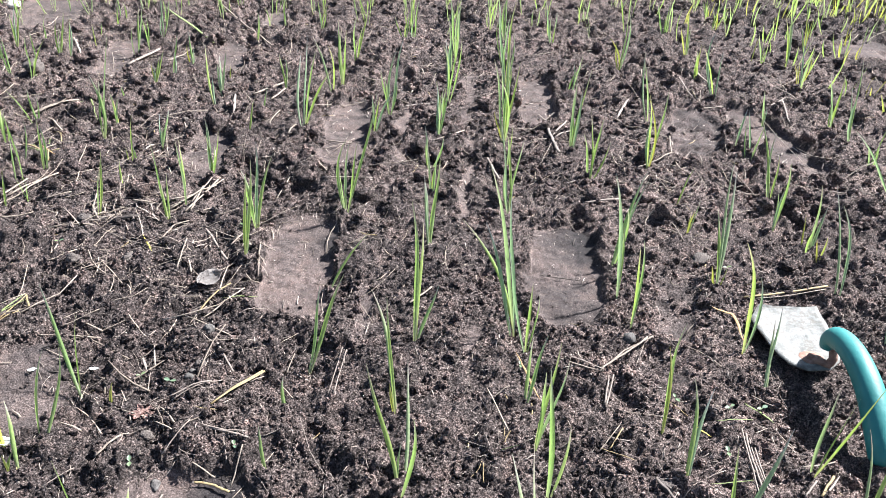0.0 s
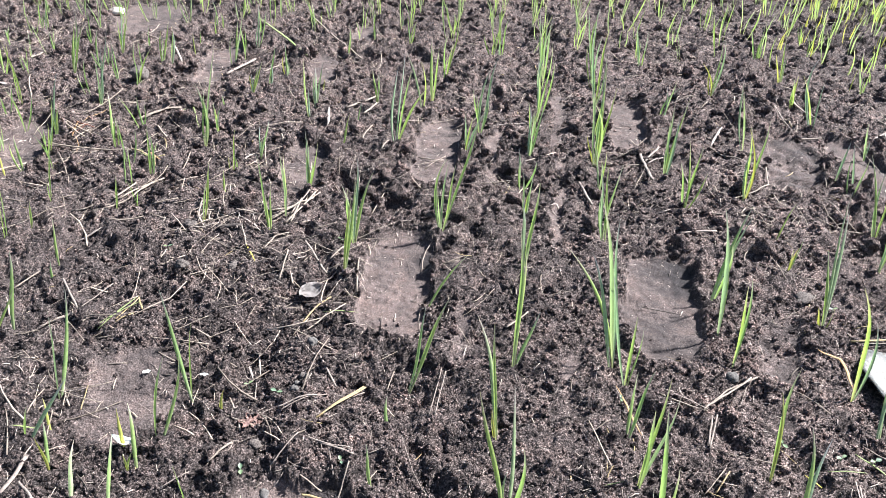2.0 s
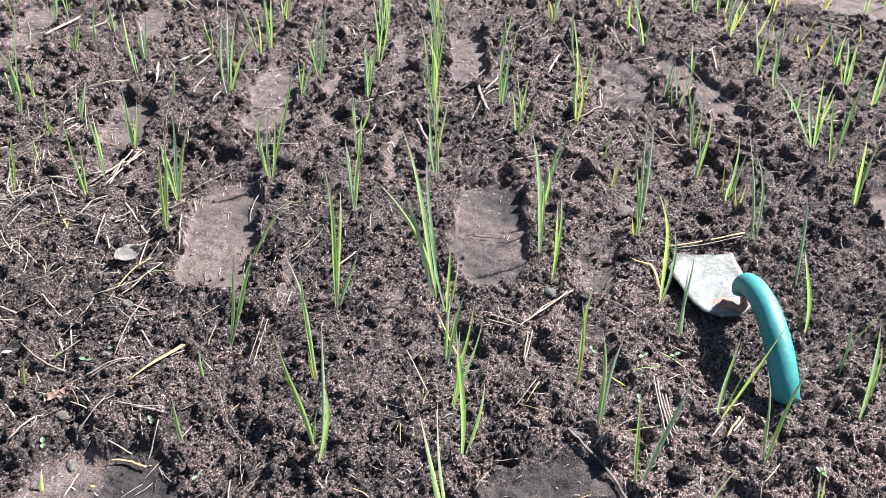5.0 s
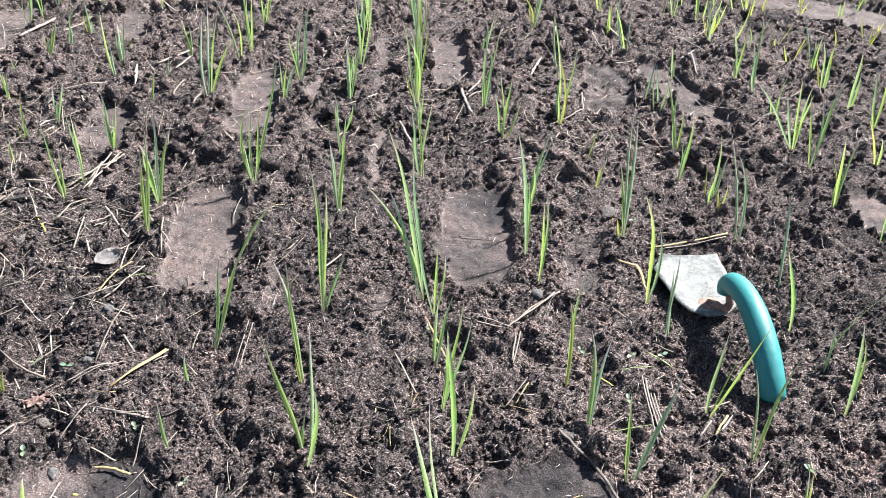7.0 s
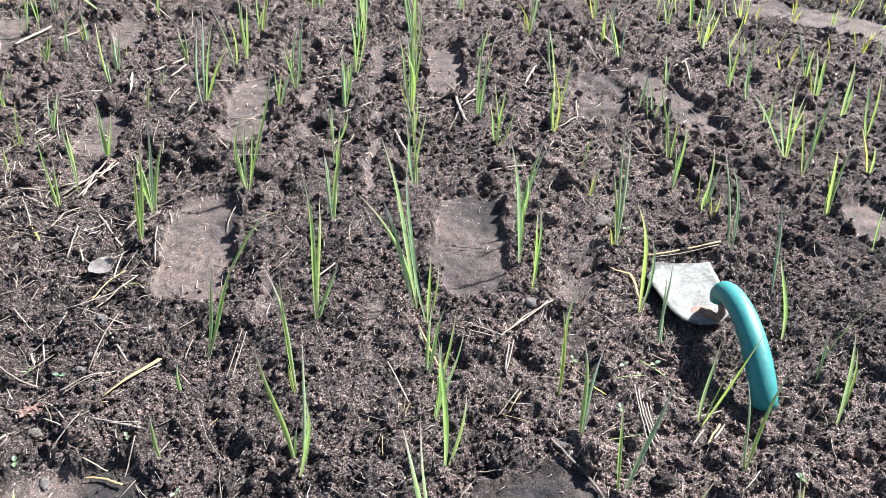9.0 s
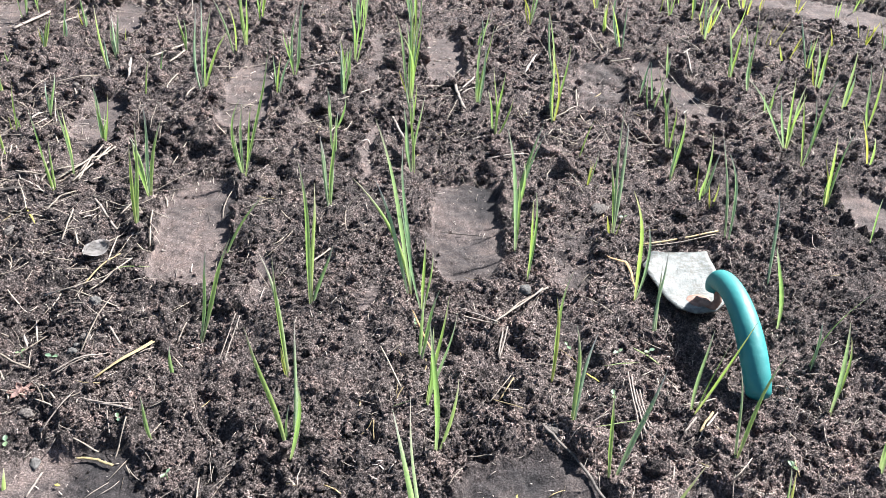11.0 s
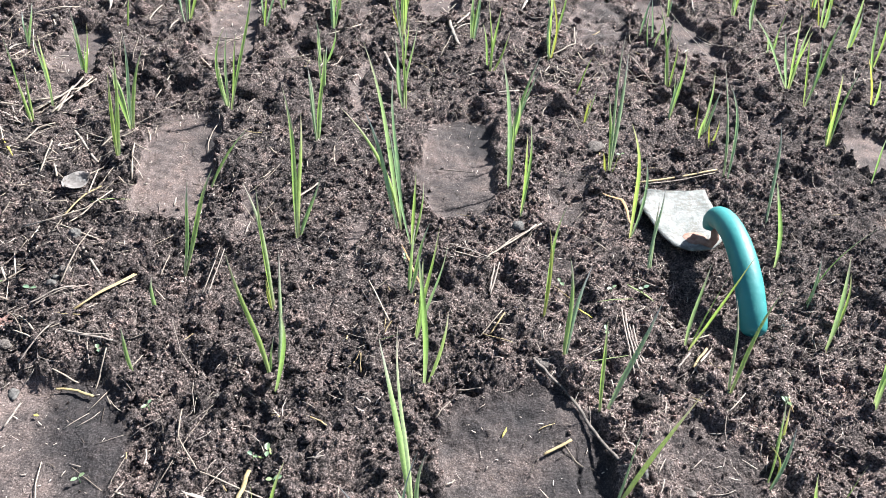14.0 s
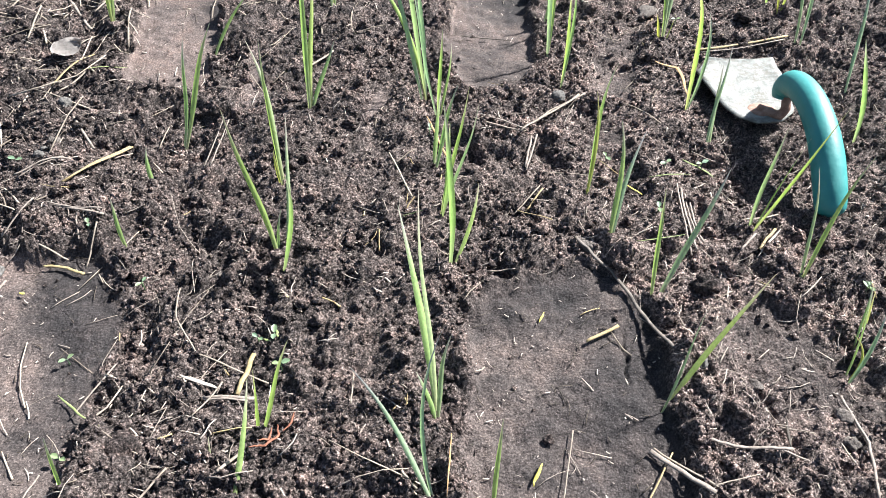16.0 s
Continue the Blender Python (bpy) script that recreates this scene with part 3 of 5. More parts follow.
def straw(tone, width, *plan):
    """A stalk or dead blade that follows the ground along a few places."""
    pts = []
    for (x0, y0), (x1, y1) in zip(plan, plan[1:]):
        pts += [(x0 + (x1 - x0) * k / 6, y0 + (y1 - y0) * k / 6) for k in range(6)]
    pts.append(plan[-1])
    zs = ground([p[0] for p in pts], [p[1] for p in pts])[0]
    high = np.maximum(zs, np.maximum(np.append(zs[1:], zs[-1]), np.insert(zs[:-1], 0, zs[0])))
    smooth = np.convolve(np.pad(0.6 * high + 0.4 * zs, 2, mode="edge"), np.ones(5) / 5, "valid")
    zs = np.maximum(smooth + 0.0032, zs - 0.25 * width)
    name, label, category = STRAW_NAMES[tone]
    flat = 0.25 if tone in "onyp" else 0.6
    wob = [Vector((made.uniform(-1, 1), made.uniform(-1, 1), 0)) * width * 0.2 for p in pts]
    way = [Vector((x, y, z + width * flat * 0.4)) + w for (x, y), z, w in zip(pts, zs, wob)]
    bm = bmesh.new()
    last = len(way) - 1
    taper = [1 if tone in "stgk" else max(0.15, math.sin(math.pi * (0.08 + 0.84 * n / last))) for n in range(last + 1)]
    tube(bm, way, [width * 0.5 * k * made.uniform(0.92, 1.08) for k in taper], 7, flat)
    me = bpy.data.meshes.new(name)
    bm.normal_update()
    bm.to_mesh(me)
    bm.free()
    me.polygons.foreach_set("use_smooth", [True] * len(me.polygons))
    me.materials.append(STRAWS[tone])
    return tagged(new(name, me), label, category, "litter on the soil")


def weed(x, y):
    """A tiny weed seedling: a stem and two round seed leaves."""
    plant = empty_at("weed_seedling", x, y, height(x, y))
    tagged(plant, "tiny weed seedling with two round green leaves", "weed", "weed seedlings")
    turn, rise = made.uniform(0, 3.14), made.uniform(0.003, 0.006)
    bm = bmesh.new()
    tube(bm, [Vector((0, 0, -0.006)), Vector((0, 0, rise * 0.5)), Vector((0, 0, rise))], [0.0005] * 3, 6)
    part("stem", bm, LEAVES["w"], plant, values={"along": [0.5] * 18})
    for s in (0, math.pi):
        size = made.uniform(0.0024, 0.0042)
        bm = bmesh.new()
        grid = []
        for a in range(5):
            for b in range(5):
                u, v = a / 4, b / 2 - 1
                w = math.sin(math.pi * min(0.97, 0.06 + 0.94 * u)) ** 0.6
                grid.append(Vector((0.0008 + u * size * 1.5, v * w * size * 0.55, rise + 0.0016 * u * (1.6 - u) + 0.0006 * v * v)))
        m = Matrix.Rotation(turn + s, 3, "Z")
        vs = [bm.verts.new(m @ p) for p in grid]
        for a in range(4):
            for b in range(4):
                bm.faces.new((vs[a * 5 + b], vs[a * 5 + b + 1], vs[a * 5 + b + 6], vs[a * 5 + b + 5]))
        part("leaf", bm, LEAVES["w"], plant, values={"along": [0.6] * 25})


def stone(x, y, sx, sy, sz, mat, label, sink=0.35, name="stone", category="stone"):
    bm = bmesh.new()
    bmesh.ops.create_icosphere(bm, subdivisions=3, radius=1)
    off = Vector((made.uniform(-30, 30), made.uniform(-30, 30), 0))
    turn = Matrix.Rotation(made.uniform(0, 3.1), 3, "Z")
    for v in bm.verts:
        k = 0.84 + 0.34 * noise.noise(v.co * 1.1 + off) + 0.22 * noise.noise(v.co * 2.7 + off) + 0.16 * noise.noise(v.co * 5.5 + off)
        v.co = turn @ Vector((v.co.x * sx * k, v.co.y * sy * k, v.co.z * sz * k))
    me = bpy.data.meshes.new(name)
    bm.to_mesh(me)
    bm.free()
    me.polygons.foreach_set("use_smooth", [True] * len(me.polygons))
    me.materials.append(mat)
    ob = new(name, me)
    ob.location = (x, y, height(x, y, True) + sz * (1 - 2 * sink) * 0.7)
    return tagged(ob, label, category)


def sheet_thing(name, x, y, length, width, turn, curl, lift, mat, label, category, ragged=0.1, tilt=0.0):
    """A dry leaf or scrap: a curled pointed sheet with a little thickness."""
    bm = bmesh.new()
    grid, n = [], 9
    for a in range(n):
        for b in range(7):
            u, v = a / (n - 1), b / 3 - 1
            w = max(0.04, math.sin(math.pi * min(1, 0.04 + 0.96 * u)) ** 0.7) * (1 + made.uniform(-ragged, ragged))
            p = Vector(((u - 0.5) * length, v * w * width / 2, curl * v * v * width + curl * 0.5 * (2 * u - 1) ** 2 * length + 0.002 * noise.noise(Vector((u * 3, v * 2, length * 90)))))
            grid.append(p)
    m = Matrix.Rotation(turn, 3, "Z") @ Matrix.Rotation(tilt, 3, "X")
    vs = [bm.verts.new(m @ p) for p in grid]
    for a in range(n - 1):
        for b in range(6):
            bm.faces.new((vs[a * 7 + b], vs[a * 7 + b + 1], vs[a * 7 + b + 8], vs[a * 7 + b + 7]))
    bmesh.ops.solidify(bm, geom=bm.faces[:], thickness=0.0004)
    bm.normal_update()
    me = bpy.data.meshes.new(name)
    bm.to_mesh(me)
    bm.free()
    me.polygons.foreach_set("use_smooth", [True] * len(me.polygons))
    me.materials.append(mat)
    ob = new(name, me)
    ob.location = (x, y, height(x, y, True) + lift)
    return tagged(ob, label, category)


# ---- the trowel ----
def trowel():
    x, y = 0.422, 0.680
    z = -0.003
    tool = empty_at("garden_trowel", x, y, z)
    tagged(tool, "old hand trowel with turquoise handle lying on soil", "trowel")
    # blade: straight worn tip, one clipped corner, rounded heel; dished along its middle
    side = [(-0.050, 0.030), (-0.027, 0.064), (0.041, 0.060), (0.039, 0.020), (0.032, -0.022), (0.026, -0.042), (0.010, -0.055), (-0.014, -0.058), (-0.031, -0.051), (-0.040, -0.036)]
    bm = bmesh.new()
    smooth = []
    for n, p in enumerate(side):
        q = side[(n + 1) % len(side)]
        for k in range(4):
            smooth.append((p[0] + (q[0] - p[0]) * k / 4 + made.uniform(-0.0006, 0.0006), p[1] + (q[1] - p[1]) * k / 4 + made.uniform(-0.0006, 0.0006)))
    rings = []
    for k in range(7):
        s = 1 - k / 7
        ring = []
        for px, py in smooth:
            qx, qy = px * s, 0.004 + (py - 0.004) * s
            ring.append(bm.verts.new((qx, qy, 2.0 * qx * qx + 0.0012 * noise.noise(Vector((qx * 40, qy * 40, 3))) + 0.002 - 0.03 * qy)))
        rings.append(ring)
    centre = bm.verts.new((0, 0.004, 0.002))
    m = len(smooth)
    for a, b in zip(rings, rings[1:]):
        for k in range(m):
            bm.faces.new((a[k], a[(k + 1) % m], b[(k + 1) % m], b[k]))
    for k in range(m):
        bm.faces.new((rings[-1][k], rings[-1][(k + 1) % m], centre))
    bmesh.ops.recalc_face_normals(bm, faces=bm.faces[:])
    bmesh.ops.solidify(bm, geom=bm.faces[:], thickness=0.0016)
    part("blade", bm, METAL, tool, "pale metal blade caked with dry soil")
    # rusty foot of the tang, spread on the blade
    bm = bmesh.new()
    bmesh.ops.create_uvsphere(bm, u_segments=24, v_segments=10, radius=1)
    for v in bm.verts:
        k = 1 + 0.12 * noise.noise(v.co * 2)
        v.co = Vector((v.co.x * 0.0155 * k - 0.002, v.co.y * 0.0115 * k - 0.036, v.co.z * 0.0022 + 0.0046))
    part("tang_foot", bm, RUST, tool, "rusty flattened foot of the tang")
    bm = bmesh.new()
    way = [Vector(p) for p in ((-0.006, -0.034, 0.005), (0.002, -0.043, 0.006), (0.009, -0.050, 0.008), (0.0125, -0.049, 0.015), (0.0125, -0.043, 0.024), (0.0125, -0.036, 0.034))]
    fine = []
    for a, b in zip(way, way[1:]):
        fine += [a.lerp(b, k / 4) for k in range(4)]
    fine.append(way[-1])
    tube(bm, fine, [0.0048 - 0.0006 * n / len(fine) for n in range(len(fine))], 12)
    part("tang", bm, RUST, tool, "rusty bent steel tang")
    # cranked handle: rises from the tang, arches over and comes down to the soil
    line = [(0.0125, -0.036, 0.020), (0.0125, -0.035, 0.029), (0.0125, -0.043, 0.039), (0.012, -0.062, 0.0455), (0.011, -0.088, 0.047), (0.0095, -0.118, 0.042), (0.0085, -0.144, 0.031), (0.008, -0.166, 0.016), (0.008, -0.177, 0.006)]
    pts, radii = [], []
    ctrl = [Vector(p) for p in line]
    widths = [0.0100, 0.0118, 0.0124, 0.0126, 0.0128, 0.0132, 0.0136, 0.0134, 0.0124]
    for n in range(len(ctrl) - 1):
        a, b, c, d = ctrl[max(0, n - 1)], ctrl[n], ctrl[n + 1], ctrl[min(len(ctrl) - 1, n + 2)]
        for k in range(5):
            t = k / 5
            pts.append(0.5 * (2 * b + (c - a) * t + (2 * a - 5 * b + 4 * c - d) * t * t + (3 * b - a - 3 * c + d) * t ** 3))
            radii.append(widths[n] * (1 - t) + widths[n + 1] * t)
    way_out = (ctrl[-1] - ctrl[-2]).normalized()
    for k in range(7):
        a = k / 6 * math.pi / 2
        pts.append(ctrl[-1] + way_out * math.sin(a) * widths[-1] * 0.75)
        radii.append(max(0.0006, widths[-1] * math.cos(a)))
    bm = bmesh.new()
    rings = []
    for n, p in enumerate(pts):
        way = (pts[min(n + 1, len(pts) - 1)] - pts[max(n - 1, 0)]).normalized()
        a = Vector((1, 0, 0))
        b = a.cross(way).normalized()
        rings.append([bm.verts.new(p + a * math.cos(k * math.pi / 16) * radii[n] + b * math.sin(k * math.pi / 16) * radii[n]) for k in range(32)])
    for lower, upper in zip(rings, rings[1:]):
        for k in range(32):
            bm.faces.new((lower[k], lower[(k + 1) % 32], upper[(k + 1) % 32], upper[k]))
    bm.faces.new(rings[-1])
    inner = [bm.verts.new(pts[0] + (v.co - pts[0]) * 0.45) for v in rings[0]]
    for k in range(32):
        bm.faces.new((rings[0][(k + 1) % 32], rings[0][k], inner[k], inner[(k + 1) % 32]))
    bm.faces.new(list(reversed(inner)))
    bmesh.ops.recalc_face_normals(bm, faces=bm.faces[:])
    part("handle", bm, PAINT, tool, "smooth turquoise cranked handle")


trowel()

# ---- seedlings in their rows ----
seedling(0.128, 0.244, (3, 24, 77, -1, "g"))
seedling(0.096, 0.245, (-51, 59, 64, 4, "b"), (3, 83, 67, -12, "b"))
seedling(-0.028, 0.246, (9, 66, 45, 3, "g"))
seedling(-0.124, 0.249, (-2, 24, 43, 1, "g"))
seedling(-0.036, 0.250, (-10, 43, 9, 1, "g"))
seedling(0.394, 0.292, (6, 32, 35, 0, "g"))
seedling(0.407, 0.292, (11, 18, 71, -2, "g"))
seedling(-0.018, 0.296, (26, 24, 72, 1, "g"), (-1, 28, 39, 0, "g"))
seedling(-0.119, 0.297, (0, 9, 4, 0, "y"))
seedling(0.098, 0.303, (-27, 112, 84, 2, "g"), (-13, 99, 111, -1, "b"), (7, 28, 55, -2, "b"), (-15, 13, 37, 2, "g"))
seedling(0.242, 0.309, (21, 32, 84, 1, "b"), (78, 67, 66, -2, "g"))
seedling(0.372, 0.330, (23, 53, 54, 4, "g"), (22, 28, 49, 5, "b"), (6, 24, 30, 12, "y"))
seedling(0.397, 0.363, (5, 25, 38, 0, "g"), (19, 35, 21, 2, "y"))
seedling(0.257, 0.399, (-1, 37, 76, -1, "g"), (49, 55, 81, 1, "b"))
seedling(-0.408, 0.400, (-16, 50, 33, -1, "b"))
seedling(-0.477, 0.403, (-5, 10, 23, 1, "g"))
seedling(-0.376, 0.404, (-12, 52, 40, 0, "g"))
seedling(0.505, 0.405, (15, 53, 99, -1, "g"), (26, 43, 95, -5, "b"))
seedling(-0.298, 0.407, (-23, 27, 32, 0, "g"))
seedling(-0.259, 0.415, (-3, 21, 15, -1, "g"))
seedling(0.376, 0.420, (1, 46, 76, 2, "b"), (42, 49, 85, -4, "g"))
seedling(0.108, 0.437, (-6, 32, 129, 3, "g"), (23, 52, 42, 5, "g"))
seedling(-0.454, 0.438, (-18, 36, 25, 0, "g"), (-13, 14, 26, 2, "y"))
seedling(-0.023, 0.439, (-29, 41, 120, 1, "g"), (2, 98, 77, 4, "b"), (13, 18, 80, 6, "g"), (1, 36, 32, -2, "g"))
seedling(-0.370, 0.447, (-18, 41, 48, 1, "g"))
seedling(-0.381, 0.449, (3, 13, 10, -1, "g"), (-3, 7, 12, 1, "y"))
seedling(0.235, 0.456, (4, 55, 82, 4, "g"), (28, 62, 66, -4, "b"))
seedling(-0.144, 0.461, (-10, 22, 34, -2, "g"))
seedling(-0.387, 0.464, (-16, 26, 36, -1, "y"))
seedling(-0.493, 0.466, (39, 32, 61, 1, "b"), (3, 14, 36, -2, "g"))
seedling(0.494, 0.477, (5, 35, 89, 3, "b"), (16, 38, 66, 6, "g"))
seedling(0.358, 0.481, (11, 28, 84, -3, "b"), (38, 9, 117, 4, "g"), (33, 29, 74, -1, "g"))
seedling(-0.477, 0.483, (-7, 13, 32, 0, "y"))
seedling(-0.366, 0.483, (-1, 47, 73, -5, "g"), (10, 56, 73, 7, "g"))
seedling(0.101, 0.497, (8, 30, 74, 2, "g"), (31, 43, 82, 2, "b"), (24, 60, 87, 0, "g"))
seedling(0.226, 0.517, (25, 71, 87, -5, "g"), (7, 54, 70, 4, "y"))
seedling(-0.492, 0.521, (-15, 78, 91, 6, "g"), (-11, 39, 90, 1, "b"))
seedling(0.499, 0.533, (73, 43, 79, -16, "g"), (8, 23, 55, 3, "b"))
seedling(-0.325, 0.535, (5, 13, 24, -1, "y"))
seedling(-0.033, 0.537, (-32, 87, 90, 5, "b"), (-13, 57, 107, -1, "g"), (-8, 20, 23, -1, "y"))
seedling(-0.146, 0.542, (-3, 17, 28, -2, "g"))
seedling(-0.358, 0.549, (-52, 67, 92, -1, "g"), (-16, 56, 61, -2, "g"))
seedling(0.096, 0.559, (8, 43, 53, 0, "g"), (22, 33, 65, -1, "g"))
seedling(0.355, 0.590, (17, 60, 78, -2, "b"), (15, 61, 56, -2, "b"))
seedling(-0.627, 0.599, (26, 36, 59, 1, "g"))
seedling(-0.135, 0.605, (14, 29, 90, 3, "g"), (39, 35, 101, 0, "g"))
seedling(0.499, 0.605, (-15, 32, 86, 4, "g"))
seedling(-0.615, 0.625, (9, 28, 100, 1, "g"))
seedling(0.102, 0.638, (-24, 61, 103, -3, "b"), (4, 28, 72, 0, "g"), (12, 23, 61, 3, "g"))
seedling(-0.021, 0.647, (-7, 47, 157, 4, "g"), (3, 86, 108, 0, "g"), (24, 42, 53, 0, "g"))
seedling(0.352, 0.658, (-16, 36, 125, 7, "g"), (3, 22, 91, 8, "b"))
seedling(0.512, 0.662, (9, 64, 100, 1, "b"))
seedling(0.090, 0.669, (-37, 44, 195, 3, "b"), (-63, 43, 124, 12, "g"), (-8, 76, 149, -2, "b"), (-38, 27, 131, 2, "b"))
seedling(0.227, 0.691, (8, 37, 97, 4, "g"), (5, 34, 88, 2, "g"))
seedling(-0.621, 0.719, (1, 8, 29, 0, "g"))
seedling(0.219, 0.740, (-15, 43, 149, 4, "b"), (6, 49, 78, 2, "g"))
seedling(-0.138, 0.745, (50, 45, 59, -4, "g"))
seedling(-0.636, 0.757, (2, 13, 66, -1, "g"))
seedling(0.497, 0.758, (-21, 54, 136, 4, "b"), (-14, 36, 115, 9, "b"))
seedling(0.694, 0.763, (-1, 13, 59, -1, "g"))
seedling(0.351, 0.772, (4, 57, 161, -3, "b"), (22, 86, 123, 2, "b"), (-6, 43, 89, 2, "g"), (11, 11, 29, 2, "y"), (-9, 10, 26, -1, "y"))
seedling(-0.741, 0.798, (-28, 57, 74, 3, "g"), (-9, 26, 47, -1, "g"))
seedling(-0.257, 0.802, (10, 49, 123, 4, "g"), (6, 37, 70, 0, "g"))
seedling(0.226, 0.811, (44, 76, 108, -3, "g"), (48, 72, 100, -4, "b"))
seedling(-0.734, 0.847, (1, 12, 31, 1, "g"))
seedling(0.510, 0.848, (-6, 11, 26, 0, "y"), (5, 8, 33, 1, "y"))
seedling(-0.014, 0.849, (-11, 32, 96, -1, "b"), (4, 38, 50, 1, "g"), (9, 51, 111, -1, "g"))
seedling(0.682, 0.856, (38, 56, 88, -5, "g"), (-10, 20, 100, -1, "g"), (-9, 30, 63, 3, "y"))
seedling(0.500, 0.861, (11, 43, 85, 2, "b"), (27, 38, 58, 0, "b"))
seedling(0.499, 0.876, (-5, 11, 50, 0, "y"))
seedling(-0.384, 0.880, (-29, 55, 97, 0, "g"), (-6, 36, 60, 0, "g"))
seedling(-0.262, 0.881, (-4, 62, 105, 1, "b"), (22, 48, 92, -4, "g"), (-24, 41, 70, 4, "g"))
seedling(-0.497, 0.908, (5, 38, 77, 2, "g"))
seedling(0.350, 0.909, (6, 9, 34, -1, "y"), (16, 26, 43, 2, "g"), (5, 20, 26, 0, "y"))
seedling(-0.642, 0.914, (0, 26, 49, 0, "g"))
seedling(-0.140, 0.918, (-8, 14, 69, -2, "b"), (45, 45, 169, 5, "g"), (15, 38, 92, 2, "g"))
seedling(-0.749, 0.923, (-13, 50, 69, -3, "g"))
seedling(-0.378, 0.929, (-8, 27, 99, 3, "b"), (-7, 37, 61, 0, "g"))
seedling(0.480, 0.934, (18, 44, 86, 4, "g"), (6, 33, 54, 2, "g"))
seedling(0.099, 0.956, (-15, 21, 101, -1, "b"), (-3, 56, 99, -1, "g"), (18, 60, 96, -3, "g"))
seedling(0.700, 0.971, (-16, 35, 105, 0, "g"), (51, 67, 116, -1, "g"))
seedling(0.808, 0.973, (-24, 23, 70, 2, "y"))
seedling(-0.494, 0.982, (-3, 18, 33, -1, "g"))
seedling(0.866, 0.988, (-10, 16, 51, -5, "y"))
seedling(0.351, 0.992, (29, 32, 51, -1, "g"))
seedling(-0.019, 0.994, (-9, 34, 62, -1, "b"), (7, 25, 62, 0, "g"))
seedling(-0.872, 0.995, (-15, 15, 33, -1, "y"))
seedling(-0.849, 1.005, (-19, 26, 52, 0, "g"), (-26, 20, 42, -7, "g"))
seedling(0.506, 1.022, (-35, 30, 125, 3, "g"), (6, 26, 65, 1, "g"))
seedling(0.713, 1.047, (-25, 28, 85, -3, "b"), (-78, 42, 102, 2, "b"), (-8, 27, 109, -1, "g"), (11, 12, 24, -4, "y"))
seedling(-0.377, 1.049, (-11, 38, 87, 0, "b"), (11, 31, 69, 2, "g"), (7, 14, 50, 1, "g"))
seedling(-0.652, 1.051, (-8, 32, 76, 1, "g"), (-8, 26, 48, 0, "g"))
seedling(-0.508, 1.059, (-5, 44, 71, -1, "g"), (-14, 18, 25, -2, "y"))
seedling(-0.849, 1.073, (-2, 52, 87, 5, "g"), (-10, 21, 40, -1, "g"))
seedling(0.234, 1.077, (13, 23, 97, -1, "g"), (-6, 35, 101, 3, "g"), (30, 26, 53, 5, "g"), (-12, 40, 60, 1, "g"))
seedling(-0.029, 1.098, (-9, 32, 60, 0, "b"), (22, 14, 49, 6, "g"))
seedling(0.880, 1.103, (2, 60, 92, -2, "b"), (20, 52, 90, 4, "g"))
seedling(0.101, 1.112, (-13, 15, 69, 0, "b"), (6, 35, 56, 0, "g"))
seedling(-0.750, 1.120, (-24, 52, 87, 0, "g"), (0, 22, 55, -4, "g"))
seedling(0.338, 1.127, (-10, 31, 119, 1, "g"), (30, 68, 114, 2, "g"), (-10, 36, 112, 13, "y"))
seedling(-0.490, 1.137, (-7, 33, 47, -1, "b"), (9, 38, 56, 0, "g"))
seedling(-0.875, 1.143, (6, 39, 108, -5, "b"), (-4, 14, 56, 0, "g"))
seedling(0.718, 1.155, (26, 29, 72, 1, "g"))
seedling(0.517, 1.164, (27, 36, 58, 1, "b"), (1, 51, 74, 2, "b"))
seedling(0.213, 1.170, (30, 70, 124, -3, "g"), (3, 55, 90, 1, "g"))
seedling(0.877, 1.183, (5, 29, 98, 1, "b"), (11, 16, 50, 2, "g"))
seedling(-0.615, 1.187, (8, 90, 168, -1, "b"), (-8, 46, 89, -2, "g"))
seedling(0.097, 1.208, (-23, 28, 141, 2, "b"), (7, 85, 155, 1, "g"), (-18, 18, 49, -1, "y"), (0, 65, 145, 1, "g"))
seedling(-0.359, 1.209, (8, 33, 53, 0, "g"))
seedling(-0.018, 1.213, (-6, 51, 78, 0, "b"), (17, 42, 82, 1, "g"), (11, 47, 70, -3, "g"))
seedling(-0.134, 1.216, (35, 35, 70, -5, "b"), (10, 18, 62, -1, "g"))
seedling(-0.603, 1.226, (-11, 19, 59, 0, "g"), (-12, 27, 40, 0, "y"))
seedling(-0.264, 1.230, (7, 61, 155, 1, "b"), (57, 31, 106, -6, "g"))
seedling(0.517, 1.234, (20, 36, 51, 0, "b"))
seedling(0.729, 1.252, (-4, 49, 93, 0, "b"), (4, 57, 142, -1, "g"))
seedling(-1.027, 1.271, (-26, 28, 120, 6, "g"))
seedling(0.873, 1.274, (-16, 22, 86, 3, "b"), (28, 52, 77, 1, "g"), (-21, 18, 56, -1, "y"))
seedling(-0.352, 1.275, (10, 29, 49, 0, "g"))
seedling(-0.870, 1.286, (-2, 29, 64, -4, "g"), (-2, 83, 130, -2, "b"))
seedling(-0.017, 1.297, (-11, 22, 69, 0, "g"), (8, 32, 55, 0, "g"))
seedling(0.714, 1.302, (-12, 40, 99, 1, "b"))
seedling(0.375, 1.318, (-14, 46, 118, -8, "b"))
seedling(-0.116, 1.325, (-14, 33, 65, 0, "g"), (24, 62, 133, -1, "b"), (-18, 17, 81, -1, "g"))
seedling(0.104, 1.336, (-12, 32, 89, 1, "b"), (10, 33, 90, 2, "g"))
seedling(-0.458, 1.337, (-15, 36, 107, -3, "g"))
